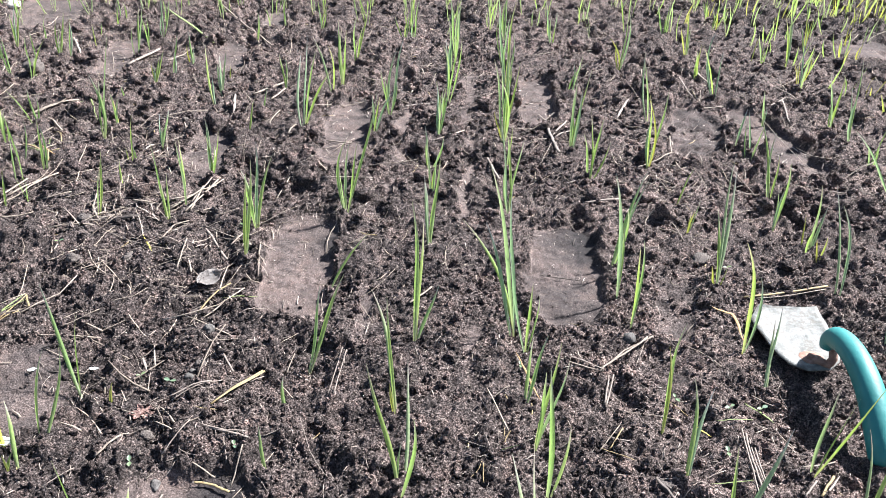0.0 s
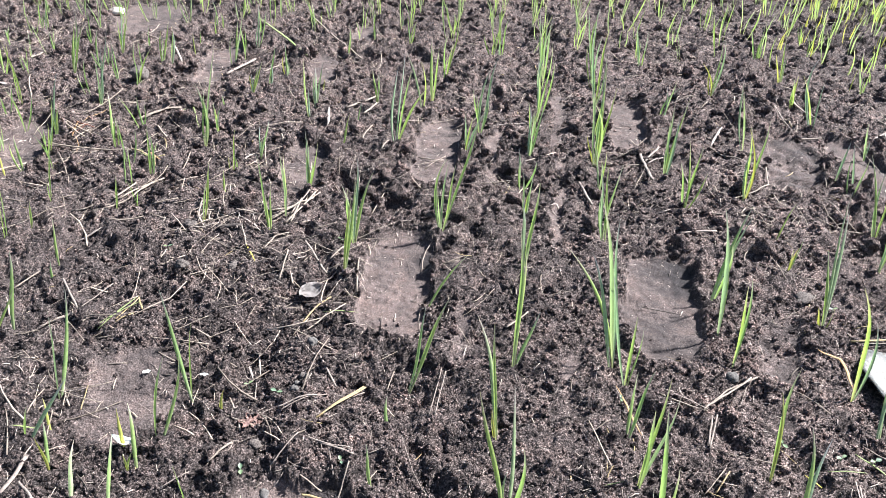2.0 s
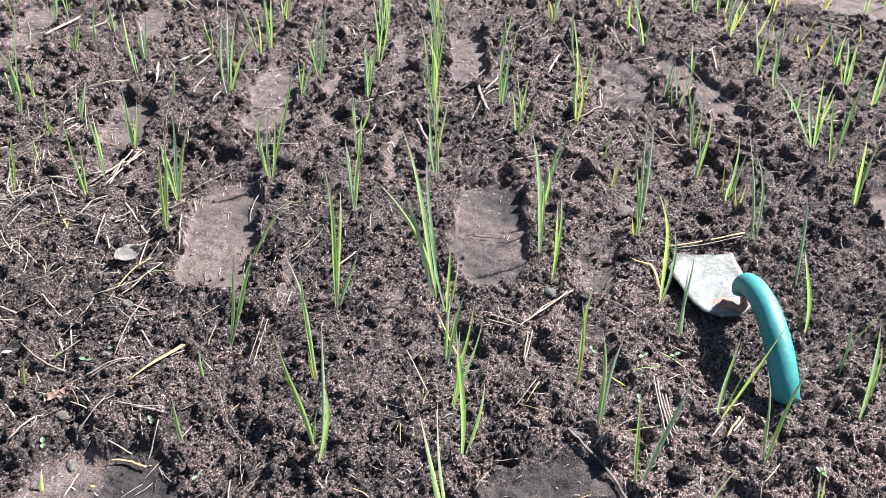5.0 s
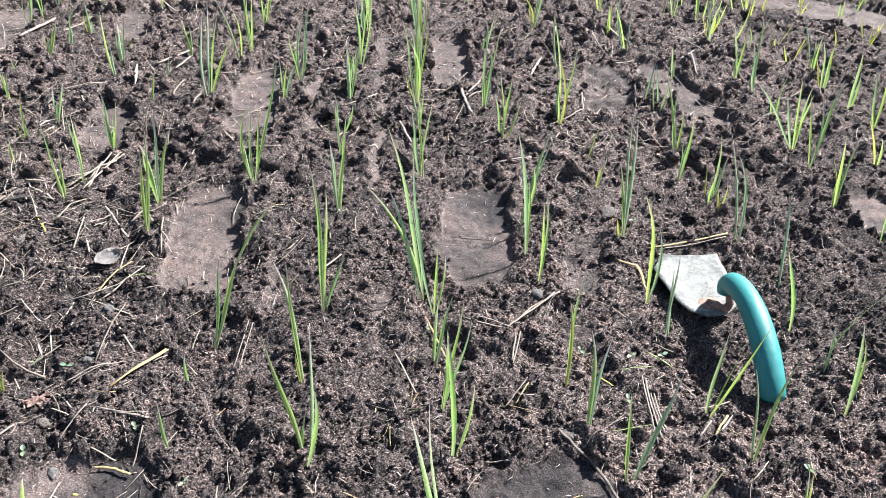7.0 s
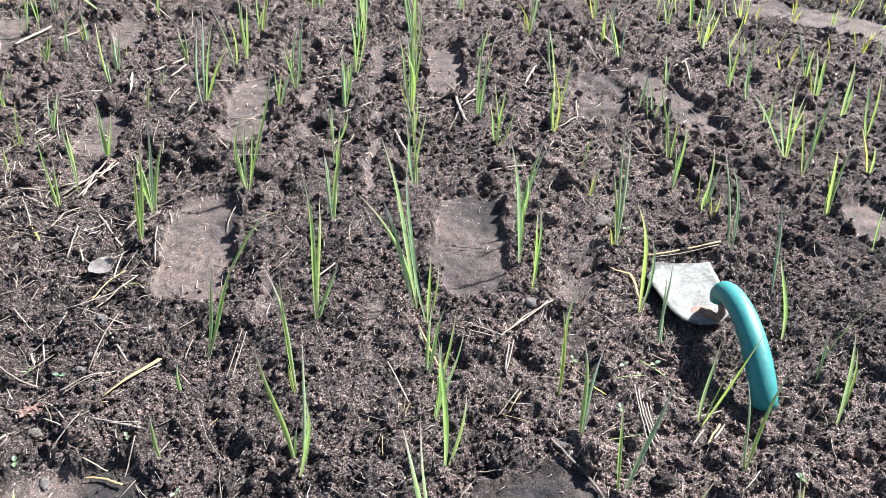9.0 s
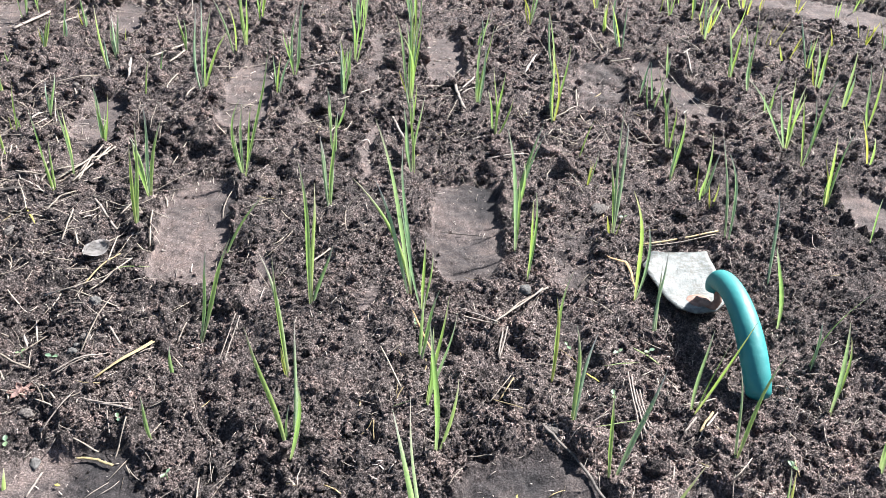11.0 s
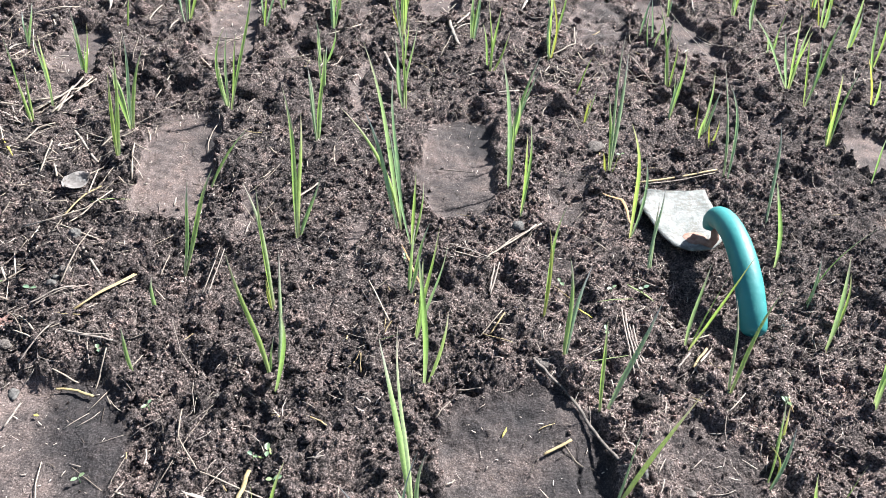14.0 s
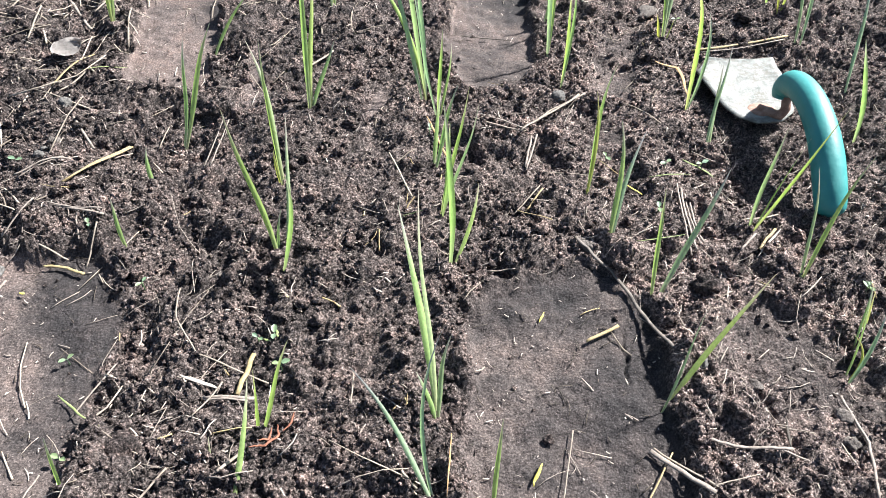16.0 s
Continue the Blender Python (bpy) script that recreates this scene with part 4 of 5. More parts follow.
seedling(0.602, 1.338, (-3, 26, 66, -1, "b"))
seedling(0.887, 1.344, (-25, 48, 103, -1, "b"), (7, 25, 62, -5, "y"))
seedling(-0.459, 1.383, (10, 39, 82, -1, "b"), (-6, 37, 70, 0, "b"))
seedling(0.856, 1.387, (-12, 18, 36, 0, "y"))
seedling(-0.007, 1.400, (-8, 66, 111, 1, "b"), (16, 47, 150, 4, "g"), (24, 41, 119, 6, "g"))
seedling(-0.858, 1.410, (36, 32, 78, -5, "g"))
seedling(-0.245, 1.419, (-37, 29, 108, 4, "b"))
seedling(-0.608, 1.424, (-5, 11, 37, -1, "y"), (18, 31, 61, 2, "g"), (13, 21, 53, 0, "g"))
seedling(-1.180, 1.439, (-16, 36, 89, -1, "g"))
seedling(0.241, 1.440, (21, 17, 83, 1, "b"), (37, 39, 61, -15, "g"))
seedling(-0.344, 1.443, (-14, 30, 60, 1, "g"))
seedling(0.540, 1.448, (1, 77, 124, -19, "b"), (-32, 45, 97, 2, "g"))
seedling(-0.464, 1.451, (3, 18, 31, 0, "y"))
seedling(-1.028, 1.462, (2, 54, 127, 6, "b"), (26, 34, 101, -2, "g"))
seedling(-0.588, 1.470, (8, 46, 81, 0, "g"))
seedling(1.112, 1.470, (-21, 13, 56, 2, "y"))
seedling(-0.230, 1.471, (10, 23, 110, 0, "g"), (-7, 31, 128, -2, "g"))
seedling(1.016, 1.492, (-11, 17, 36, 1, "y"))
seedling(0.110, 1.494, (-16, 32, 166, -5, "b"), (15, 34, 166, -3, "g"))
seedling(0.729, 1.495, (-4, 36, 105, 0, "b"), (-10, 28, 50, 1, "y"))
seedling(-1.167, 1.523, (-7, 26, 70, -2, "b"))
seedling(1.098, 1.538, (-12, 22, 42, 0, "y"))
seedling(-0.571, 1.545, (-8, 31, 64, 0, "g"), (-13, 22, 39, -4, "y"))
seedling(-0.869, 1.553, (12, 43, 90, 1, "g"))
seedling(0.533, 1.581, (7, 24, 67, 1, "y"), (10, 32, 50, -3, "g"))
seedling(-0.863, 1.586, (3, 34, 77, -1, "g"))
seedling(-0.003, 1.592, (-10, 54, 109, 0, "b"), (10, 54, 116, 3, "g"))
seedling(-0.220, 1.601, (18, 29, 89, -2, "g"), (29, 34, 131, 2, "g"))
seedling(-1.164, 1.603, (0, 21, 64, 1, "g"))
seedling(-0.722, 1.609, (28, 24, 122, 2, "b"), (9, 44, 104, 1, "g"))
seedling(0.372, 1.622, (9, 37, 121, 6, "g"), (-24, 24, 65, 10, "y"), (-10, 15, 61, -4, "y"))
seedling(-1.006, 1.629, (2, 32, 87, -1, "b"), (23, 20, 85, -2, "g"))
seedling(0.112, 1.643, (-13, 56, 99, -1, "g"), (13, 29, 107, -1, "b"))
seedling(0.760, 1.661, (2, 56, 140, 1, "b"), (-14, 36, 108, 5, "g"))
seedling(-0.840, 1.669, (-11, 25, 45, -1, "y"))
seedling(0.722, 1.697, (-21, 16, 70, -1, "b"), (6, 14, 45, 0, "g"), (0, 32, 59, -4, "g"))
seedling(0.002, 1.715, (-14, 31, 122, -1, "g"), (11, 32, 129, 0, "b"))
seedling(-0.702, 1.729, (4, 20, 101, 0, "b"), (16, 41, 90, 5, "g"))
seedling(0.708, 1.738, (18, 28, 49, -1, "y"))
seedling(0.557, 1.752, (2, 47, 95, 0, "g"), (-20, 19, 62, -1, "y"))
seedling(-0.482, 1.753, (2, 22, 62, 4, "b"))
seedling(0.234, 1.776, (-19, 44, 99, -1, "b"), (9, 24, 85, 2, "b"))
seedling(-1.296, 1.786, (-16, 43, 68, 1, "g"))
seedling(-0.002, 1.806, (-14, 43, 111, -2, "b"), (6, 60, 102, 0, "g"))
seedling(-0.127, 1.807, (-23, 10, 50, -3, "g"), (15, 25, 65, 0, "g"))
seedling(-0.845, 1.809, (-1, 20, 57, 0, "g"))
seedling(-0.104, 1.809, (-11, 29, 84, -1, "g"), (13, 40, 89, -3, "g"))
seedling(0.865, 1.816, (-1, 44, 85, 1, "y"), (14, 36, 74, -1, "y"), (-14, 29, 61, 0, "g"))
seedling(0.121, 1.820, (-18, 30, 115, -4, "b"), (10, 69, 114, -3, "g"))
seedling(-0.343, 1.867, (-14, 40, 67, 0, "g"), (19, 12, 61, -4, "g"))
seedling(-0.441, 1.882, (6, 20, 66, -5, "g"))
seedling(0.537, 1.905, (13, 41, 79, 0, "g"), (-23, 25, 74, -2, "g"))

# ---- stones, leaves and scraps ----
stone(0.222, 0.667, 0.009, 0.008, 0.007, STONE, "small rounded grey stone lying on dark soil")
stone(-0.247, 0.452, 0.008, 0.0045, 0.0035, STONE, "small oblong grey stone on dark soil")
stone(-0.255, 0.578, 0.005, 0.005, 0.0045, STONE, "tiny round grey pebble on dark soil")
stone(-0.257, 0.654, 0.007, 0.007, 0.006, STONE, "small brownish grey stone in the soil")
stone(-0.868, 1.452, 0.026, 0.022, 0.016, DUSTY, "fist sized grey stone half sunk in soil")
stone(0.348, 0.842, 0.018, 0.013, 0.006, DUSTY, "grey dusty clod of dried soil", name="clod", category="clod")
stone(-0.467, 0.770, 0.009, 0.008, 0.006, DUSTY, "small pale brown stone on the soil")
stone(-0.404, 0.787, 0.008, 0.006, 0.004, DUSTY, "small pale flat stone on the soil")
stone(-0.509, 0.889, 0.014, 0.010, 0.006, DUSTY, "dry pale clod matted with straw", name="clod", category="clod")
stone(-1.196, 1.962, 0.030, 0.024, 0.014, PALE, "broad pale flat stone on the bed")
stone(-0.256, 0.590, 0.004, 0.004, 0.0035, STONE, "tiny grey pebble on dark soil")
stone(0.299, 0.410, 0.012, 0.010, 0.008, CRUMB, "dark brown lump of soil beside seedlings", name="clod", category="clod")
stone(0.330, 0.432, 0.009, 0.007, 0.006, CRUMB, "dark brown lump of soil beside seedlings", name="clod", category="clod")
stone(0.390, 0.352, 0.008, 0.006, 0.005, CRUMB, "dark brown lump of soil beside seedlings", name="clod", category="clod")
stone(0.277, 0.344, 0.006, 0.005, 0.004, STONE, "small dark grey stone on the soil")
stone(-0.515, 0.896, 0.0125, 0.0103, 0.0069, DUSTY, "dry pale brown clod of soil among straw", name="clod", category="clod")
stone(-0.469, 0.773, 0.0078, 0.0068, 0.0045, DUSTY, "dry pale brown clod of soil among straw", name="clod", category="clod")
stone(-0.406, 0.795, 0.0070, 0.0059, 0.0039, DUSTY, "dry pale brown clod of soil among straw", name="clod", category="clod")
stone(-0.366, 0.888, 0.0103, 0.0088, 0.0059, CRUMB, "dark brown lump of crumbly soil on the bed", name="clod", category="clod")
stone(-0.372, 0.832, 0.0099, 0.0085, 0.0057, CRUMB, "dark brown lump of crumbly soil on the bed", name="clod", category="clod")
stone(-0.252, 0.603, 0.0068, 0.0061, 0.0041, DUSTY, "dry pale brown clod of soil among straw", name="clod", category="clod")
stone(-0.274, 0.505, 0.0074, 0.0063, 0.0042, DUSTY, "dry pale brown clod of soil among straw", name="clod", category="clod")
stone(-0.272, 0.410, 0.0044, 0.0047, 0.0031, DUSTY, "dry pale brown clod of soil among straw", name="clod", category="clod")
stone(0.461, 0.828, 0.0120, 0.0119, 0.0079, CRUMB, "dark brown lump of crumbly soil on the bed", name="clod", category="clod")
stone(0.219, 0.459, 0.0114, 0.0080, 0.0053, DUSTY, "dry pale brown clod of soil among straw", name="clod", category="clod")
stone(-0.070, 0.439, 0.0031, 0.0032, 0.0022, DUSTY, "dry pale brown clod of soil among straw", name="clod", category="clod")
stone(0.006, 0.393, 0.0092, 0.0051, 0.0034, CRUMB, "dark brown lump of crumbly soil on the bed", name="clod", category="clod")
stone(-0.103, 0.293, 0.0150, 0.0120, 0.0105, CRUMB, "dark brown lump of crumbly soil on the bed", name="clod", category="clod")
stone(0.310, 0.329, 0.0061, 0.0051, 0.0034, DUSTY, "dry pale brown clod of soil among straw", name="clod", category="clod")
stone(0.362, 0.306, 0.0069, 0.0061, 0.0041, DUSTY, "dry pale brown clod of soil among straw", name="clod", category="clod")
stone(0.361, 0.288, 0.0061, 0.0056, 0.0037, DUSTY, "dry pale brown clod of soil among straw", name="clod", category="clod")
stone(-0.881, 1.466, 0.0167, 0.0128, 0.0086, DUSTY, "dry pale brown clod of soil among straw", name="clod", category="clod")
stone(-0.489, 1.255, 0.0067, 0.0069, 0.0046, DUSTY, "dry pale brown clod of soil among straw", name="clod", category="clod")
sheet_thing("dry_leaf", -0.287, 0.750, 0.033, 0.022, 0.8, 0.22, 0.006, DRY_LEAF, "curled dry grey leaf lying on the soil", "leaf", 0.06, 0.5)
sheet_thing("scrap", -0.392, 0.474, 0.026, 0.009, -0.15, 0.35, 0.003, WHITE, "white scrap of broken shell on the soil", "scrap", 0.15)
for turn in (0.2, 1.2, 2.3, 3.4, 4.4, 5.5):
    sheet_thing("dead_leaf", -0.286 + 0.006 * math.cos(turn), 0.529 + 0.006 * math.sin(turn), 0.015, 0.006, turn, 0.1, 0.004, PINK, "small pinkish dead weed leaf on the soil", "leaf")
straw("r", 0.0020, (-0.020, 0.286), (-0.010, 0.287), (-0.004, 0.296), (-0.006, 0.306))
straw("r", 0.0017, (-0.016, 0.292), (-0.010, 0.294), (-0.009, 0.303))
straw("r", 0.0016, (-0.002, 0.300), (0.003, 0.306), (0.004, 0.314))
sheet_thing("scrap", -0.425, 0.582, 0.009, 0.006, 0.4, 0.1, 0.002, WHITE, "tiny white chip on the soil", "scrap")
sheet_thing("scrap", -0.360, 0.586, 0.010, 0.005, 0.1, 0.1, 0.003, WHITE, "tiny white chip on the soil", "scrap")

# ---- straw and stalks that stand out ----
straw("s", 0.0024, (-0.218, 0.538), (-0.185, 0.604))
straw("g", 0.0024, (-0.217, 0.508), (-0.169, 0.492))
straw("g", 0.0015, (-0.246, 0.473), (-0.228, 0.506))
straw("t", 0.0024, (-0.308, 0.470), (-0.294, 0.496))
straw("g", 0.0012, (-0.196, 0.500), (-0.184, 0.470))
straw("t", 0.0014, (-0.176, 0.449), (-0.171, 0.482))
straw("g", 0.0012, (-0.100, 0.561), (-0.097, 0.632))
straw("g", 0.0012, (-0.106, 0.563), (-0.102, 0.635))
straw("g", 0.0006, (-0.129, 0.532), (-0.111, 0.489), (-0.090, 0.463))
straw("t", 0.0019, (0.178, 0.603), (0.213, 0.647), (0.249, 0.668))
straw("g", 0.0016, (0.183, 0.605), (0.144, 0.624))
straw("g", 0.0018, (0.180, 0.561), (0.194, 0.604))
straw("g", 0.0008, (0.221, 0.621), (0.237, 0.658))
for shift, width in ((-0.0035, 0.0014), (-0.001, 0.0018), (0.0015, 0.0012), (0.0038, 0.0016)):
    straw("g", width, (0.309 + shift, 0.522 - 2 * shift), (0.304 + shift * 1.3, 0.488), (0.303 + shift * 1.8, 0.452 + 2 * shift))
straw("t", 0.0011, (0.163, 0.499), (0.188, 0.531))
straw("s", 0.0009, (0.166, 0.501), (0.192, 0.482))
straw("t", 0.0015, (0.349, 0.486), (0.388, 0.501))
straw("s", 0.0024, (0.355, 0.456), (0.379, 0.484))
straw("g", 0.0018, (0.340, 0.455), (0.359, 0.475))
straw("t", 0.0013, (0.338, 0.591), (0.363, 0.574))
straw("n", 0.0026, (0.326, 0.578), (0.344, 0.545))
straw("s", 0.0031, (0.380, 0.758), (0.495, 0.784))
straw("t", 0.0015, (0.390, 0.756), (0.489, 0.776))
straw("t", 0.0027, (-0.033, 0.720), (-0.008, 0.757))
straw("t", 0.0010, (-0.092, 0.722), (-0.074, 0.688))
straw("g", 0.0008, (-0.130, 0.686), (-0.073, 0.682))
straw("g", 0.0033, (-0.329, 0.871), (-0.281, 0.803))
straw("t", 0.0024, (-0.280, 0.823), (-0.266, 0.862))
straw("t", 0.0022, (-0.232, 0.771), (-0.242, 0.833))
straw("s", 0.0021, (-0.279, 0.682), (-0.260, 0.749))
straw("t", 0.0021, (-0.270, 0.675), (-0.253, 0.711))
straw("n", 0.0014, (-0.259, 0.709), (-0.218, 0.723))
straw("g", 0.0015, (-0.285, 0.721), (-0.239, 0.730))
straw("t", 0.0036, (-0.453, 0.928), (-0.409, 0.928))
straw("t", 0.0026, (-0.398, 0.920), (-0.370, 0.966))
straw("t", 0.0034, (-0.368, 0.905), (-0.355, 1.025))
straw("g", 0.0027, (-0.371, 0.938), (-0.366, 1.034))
straw("t", 0.0039, (-0.656, 0.942), (-0.657, 1.011))
straw("t", 0.0029, (-0.627, 0.944), (-0.638, 1.036))
straw("t", 0.0015, (-0.422, 0.645), (-0.389, 0.672))
straw("s", 0.0015, (-0.500, 0.657), (-0.497, 0.707))
straw("s", 0.0015, (-0.494, 0.645), (-0.480, 0.664))
straw("t", 0.0059, (-0.393, 1.380), (-0.350, 1.483))
straw("g", 0.0081, (-0.695, 1.503), (-0.686, 1.655))
straw("d", 0.0015, (0.127, 0.803), (0.193, 0.789))
straw("g", 0.0055, (0.180, 1.301), (0.183, 1.211), (0.189, 1.148))
straw("g", 0.0041, (0.184, 1.223), (0.219, 1.296))
straw("g", 0.0031, (0.188, 1.211), (0.220, 1.249))
straw("p", 0.0068, (-0.408, 1.287), (-0.428, 1.377))
straw("t", 0.0020, (-0.218, 1.162), (-0.171, 1.193))
straw("n", 0.0069, (-0.793, 1.979), (-0.562, 1.677))
straw("t", 0.0012, (0.081, 0.574), (0.063, 0.560))
straw("o", 0.0025, (0.091, 0.634), (0.102, 0.594), (0.113, 0.565))
straw("n", 0.0011, (0.069, 0.492), (0.088, 0.499))
straw("p", 0.0056, (0.316, 1.321), (0.357, 1.419))
straw("p", 0.0013, (-0.080, 0.658), (-0.078, 0.689))
straw("g", 0.0026, (0.485, 1.537), (0.493, 1.447))
straw("o", 0.0044, (0.334, 0.732), (0.354, 0.719), (0.354, 0.669))
straw("g", 0.0020, (0.258, 1.158), (0.293, 1.128))
straw("y", 0.0018, (0.264, 0.539), (0.277, 0.525))
straw("n", 0.0012, (0.283, 0.538), (0.321, 0.542))
straw("n", 0.0011, (0.257, 0.462), (0.296, 0.465))
straw("t", 0.0046, (-0.352, 1.353), (-0.339, 1.417))
straw("g", 0.0012, (0.597, 1.395), (0.624, 1.155))
straw("t", 0.0013, (-0.156, 0.634), (-0.159, 0.605))
straw("t", 0.0028, (-0.620, 0.870), (-0.581, 0.889))
straw("y", 0.0025, (-0.406, 0.843), (-0.382, 0.809))
straw("t", 0.0034, (-0.856, 1.089), (-0.697, 1.106))
straw("t", 0.0055, (-0.901, 1.000), (-0.867, 1.040))
straw("p", 0.0054, (-0.656, 0.836), (-0.630, 0.859))
straw("p", 0.0116, (-1.169, 1.385), (-1.111, 1.386))
straw("t", 0.0028, (-0.652, 0.907), (-0.628, 0.948))
straw("t", 0.0039, (-0.649, 0.944), (-0.629, 1.049))
straw("t", 0.0029, (-0.632, 0.938), (-0.633, 1.006))
straw("g", 0.0023, (-0.584, 0.633), (-0.559, 0.670))
straw("g", 0.0025, (-0.603, 0.718), (-0.553, 0.666))
straw("g", 0.0016, (-0.559, 0.670), (-0.543, 0.728))
straw("n", 0.0022, (-0.510, 0.634), (-0.499, 0.710))
straw("n", 0.0015, (-0.516, 0.638), (-0.490, 0.700))
straw("g", 0.0044, (-0.475, 0.405), (-0.474, 0.445))
straw("n", 0.0020, (-0.511, 0.476), (-0.487, 0.479))
straw("s", 0.0013, (-0.463, 0.515), (-0.472, 0.547))
straw("g", 0.0012, (-0.339, 0.435), (-0.320, 0.455))
straw("g", 0.0025, (-0.468, 0.419), (-0.436, 0.398))
straw("t", 0.0025, (-0.659, 0.696), (-0.642, 0.738))
straw("s", 0.0023, (-0.499, 0.710), (-0.478, 0.680))
straw("k", 0.0030, (0.207, 0.462), (0.233, 0.431), (0.246, 0.394), (0.258, 0.353))
straw("g", 0.0009, (0.244, 0.389), (0.270, 0.363))
straw("g", 0.0034, (0.231, 0.285), (0.262, 0.254))
straw("t", 0.0014, (0.233, 0.287), (0.264, 0.257))
straw("s", 0.0011, (0.221, 0.250), (0.245, 0.284))
straw("g", 0.0020, (0.265, 0.287), (0.288, 0.281), (0.316, 0.279))
straw("g", 0.0012, (0.306, 0.280), (0.324, 0.272))
straw("d", 0.0021, (0.323, 0.306), (0.316, 0.280))
straw("t", 0.0008, (0.337, 0.292), (0.316, 0.298))
straw("t", 0.0013, (-0.095, 0.423), (-0.091, 0.393), (-0.069, 0.361), (-0.018, 0.341))
straw("s", 0.0036, (-0.037, 0.330), (-0.031, 0.364))
straw("p", 0.0032, (-0.079, 0.345), (-0.050, 0.336))
straw("g", 0.0026, (-0.060, 0.330), (-0.024, 0.326))
straw("g", 0.0014, (-0.058, 0.327), (-0.028, 0.324))
straw("t", 0.0012, (-0.062, 0.312), (-0.048, 0.340))
straw("g", 0.0013, (-0.144, 0.317), (-0.126, 0.358))
straw("n", 0.0017, (-0.158, 0.334), (-0.129, 0.312))
straw("t", 0.0015, (-0.084, 0.254), (-0.069, 0.276))
straw("t", 0.0022, (-0.036, 0.269), (-0.023, 0.284))
straw("s", 0.0025, (0.203, 0.368), (0.228, 0.382))
straw("y", 0.0017, (0.172, 0.388), (0.177, 0.398))
straw("y", 0.0025, (0.154, 0.263), (0.161, 0.277))
straw("t", 0.0009, (0.184, 0.300), (0.168, 0.240))
straw("t", 0.0008, (0.117, 0.400), (0.131, 0.422))
straw("t", 0.0013, (0.138, 0.439), (0.158, 0.436))
straw("t", 0.0008, (0.292, 0.265), (0.261, 0.258))
straw("t", 0.0010, (0.193, 0.555), (0.251, 0.540))
straw("t", 0.0016, (0.134, 0.617), (0.183, 0.604))
straw("t", 0.0022, (0.181, 0.609), (0.243, 0.668))
straw("g", 0.0021, (0.189, 0.604), (0.180, 0.567))
straw("s", 0.0022, (-0.219, 0.536), (-0.182, 0.603))
straw("g", 0.0013, (-0.227, 0.687), (-0.207, 0.707))
straw("g", 0.0016, (-0.221, 0.508), (-0.172, 0.497))
straw("p", 0.0019, (0.350, 0.447), (0.384, 0.484))
straw("s", 0.0014, (0.173, 0.500), (0.190, 0.525))
straw("g", 0.0012, (-0.150, 0.256), (-0.146, 0.274))
straw("g", 0.0021, (0.360, 0.248), (0.370, 0.287), (0.366, 0.321))
straw("t", 0.0011, (0.040, 0.319), (0.040, 0.346))
straw("t", 0.0012, (0.130, 0.350), (0.122, 0.341))
straw("o", 0.0011, (0.101, 0.250), (0.105, 0.294))
straw("n", 0.0019, (-0.026, 0.375), (-0.020, 0.372))
straw("n", 0.0022, (-0.017, 0.381), (-0.015, 0.374))
straw("p", 0.0011, (0.014, 0.370), (0.021, 0.367), (0.028, 0.369))
straw("p", 0.0007, (0.021, 0.367), (0.027, 0.374))
straw("p", 0.0008, (-0.020, 0.414), (-0.015, 0.413), (-0.011, 0.409))
straw("p", 0.0008, (-0.009, 0.430), (-0.011, 0.420), (-0.010, 0.409))
straw("p", 0.0015, (-0.058, 0.401), (-0.054, 0.401))
straw("s", 0.0012, (0.053, 0.472), (0.053, 0.457))
straw("p", 0.0012, (0.318, 0.417), (0.313, 0.403))
straw("g", 0.0011, (0.352, 0.286), (0.355, 0.272))
straw("t", 0.0007, (0.297, 0.326), (0.300, 0.316))
straw("g", 0.0011, (0.268, 0.312), (0.271, 0.302))
straw("t", 0.0008, (0.294, 0.388), (0.304, 0.392))
straw("p", 0.0012, (0.345, 0.341), (0.354, 0.338))
straw("g", 0.0020, (-0.239, 0.415), (-0.236, 0.441))
straw("g", 0.0020, (-0.262, 0.545), (-0.246, 0.556), (-0.226, 0.566))
straw("g", 0.0013, (-0.258, 0.541), (-0.240, 0.556), (-0.218, 0.573))
straw("t", 0.0016, (-0.216, 0.468), (-0.193, 0.459))
straw("y", 0.0026, (-0.220, 0.427), (-0.215, 0.426))
straw("s", 0.0026, (-0.212, 0.455), (-0.194, 0.452), (-0.176, 0.444))
straw("t", 0.0025, (-0.542, 0.855), (-0.483, 0.862))
straw("t", 0.0032, (-0.398, 0.930), (-0.372, 0.967), (-0.349, 1.022))
straw("g", 0.0024, (-0.241, 0.630), (-0.214, 0.595))
straw("p", 0.0025, (-0.320, 0.614), (-0.308, 0.594))
straw("p", 0.0019, (-0.315, 0.636), (-0.303, 0.603))
straw("t", 0.0020, (-0.403, 0.654), (-0.378, 0.648))
straw("g", 0.0017, (-0.193, 0.584), (-0.184, 0.602))
straw("t", 0.0013, (-0.284, 0.666), (-0.277, 0.692))
straw("t", 0.0015, (-0.446, 0.747), (-0.431, 0.778))
straw("t", 0.0021, (-0.333, 0.767), (-0.342, 0.833))
straw("p", 0.0022, (-0.319, 0.840), (-0.328, 0.819))
straw("t", 0.0013, (-0.348, 0.691), (-0.344, 0.708))
straw("t", 0.0015, (-0.325, 0.899), (-0.293, 0.914))
straw("k", 0.0072, (-0.465, 0.881), (-0.428, 0.886))
straw("t", 0.0054, (-0.775, 1.250), (-0.750, 1.285), (-0.720, 1.325))
straw("t", 0.0034, (-0.861, 1.307), (-0.814, 1.322))
straw("n", 0.0033, (-0.710, 1.290), (-0.700, 1.304), (-0.679, 1.296), (-0.646, 1.238))
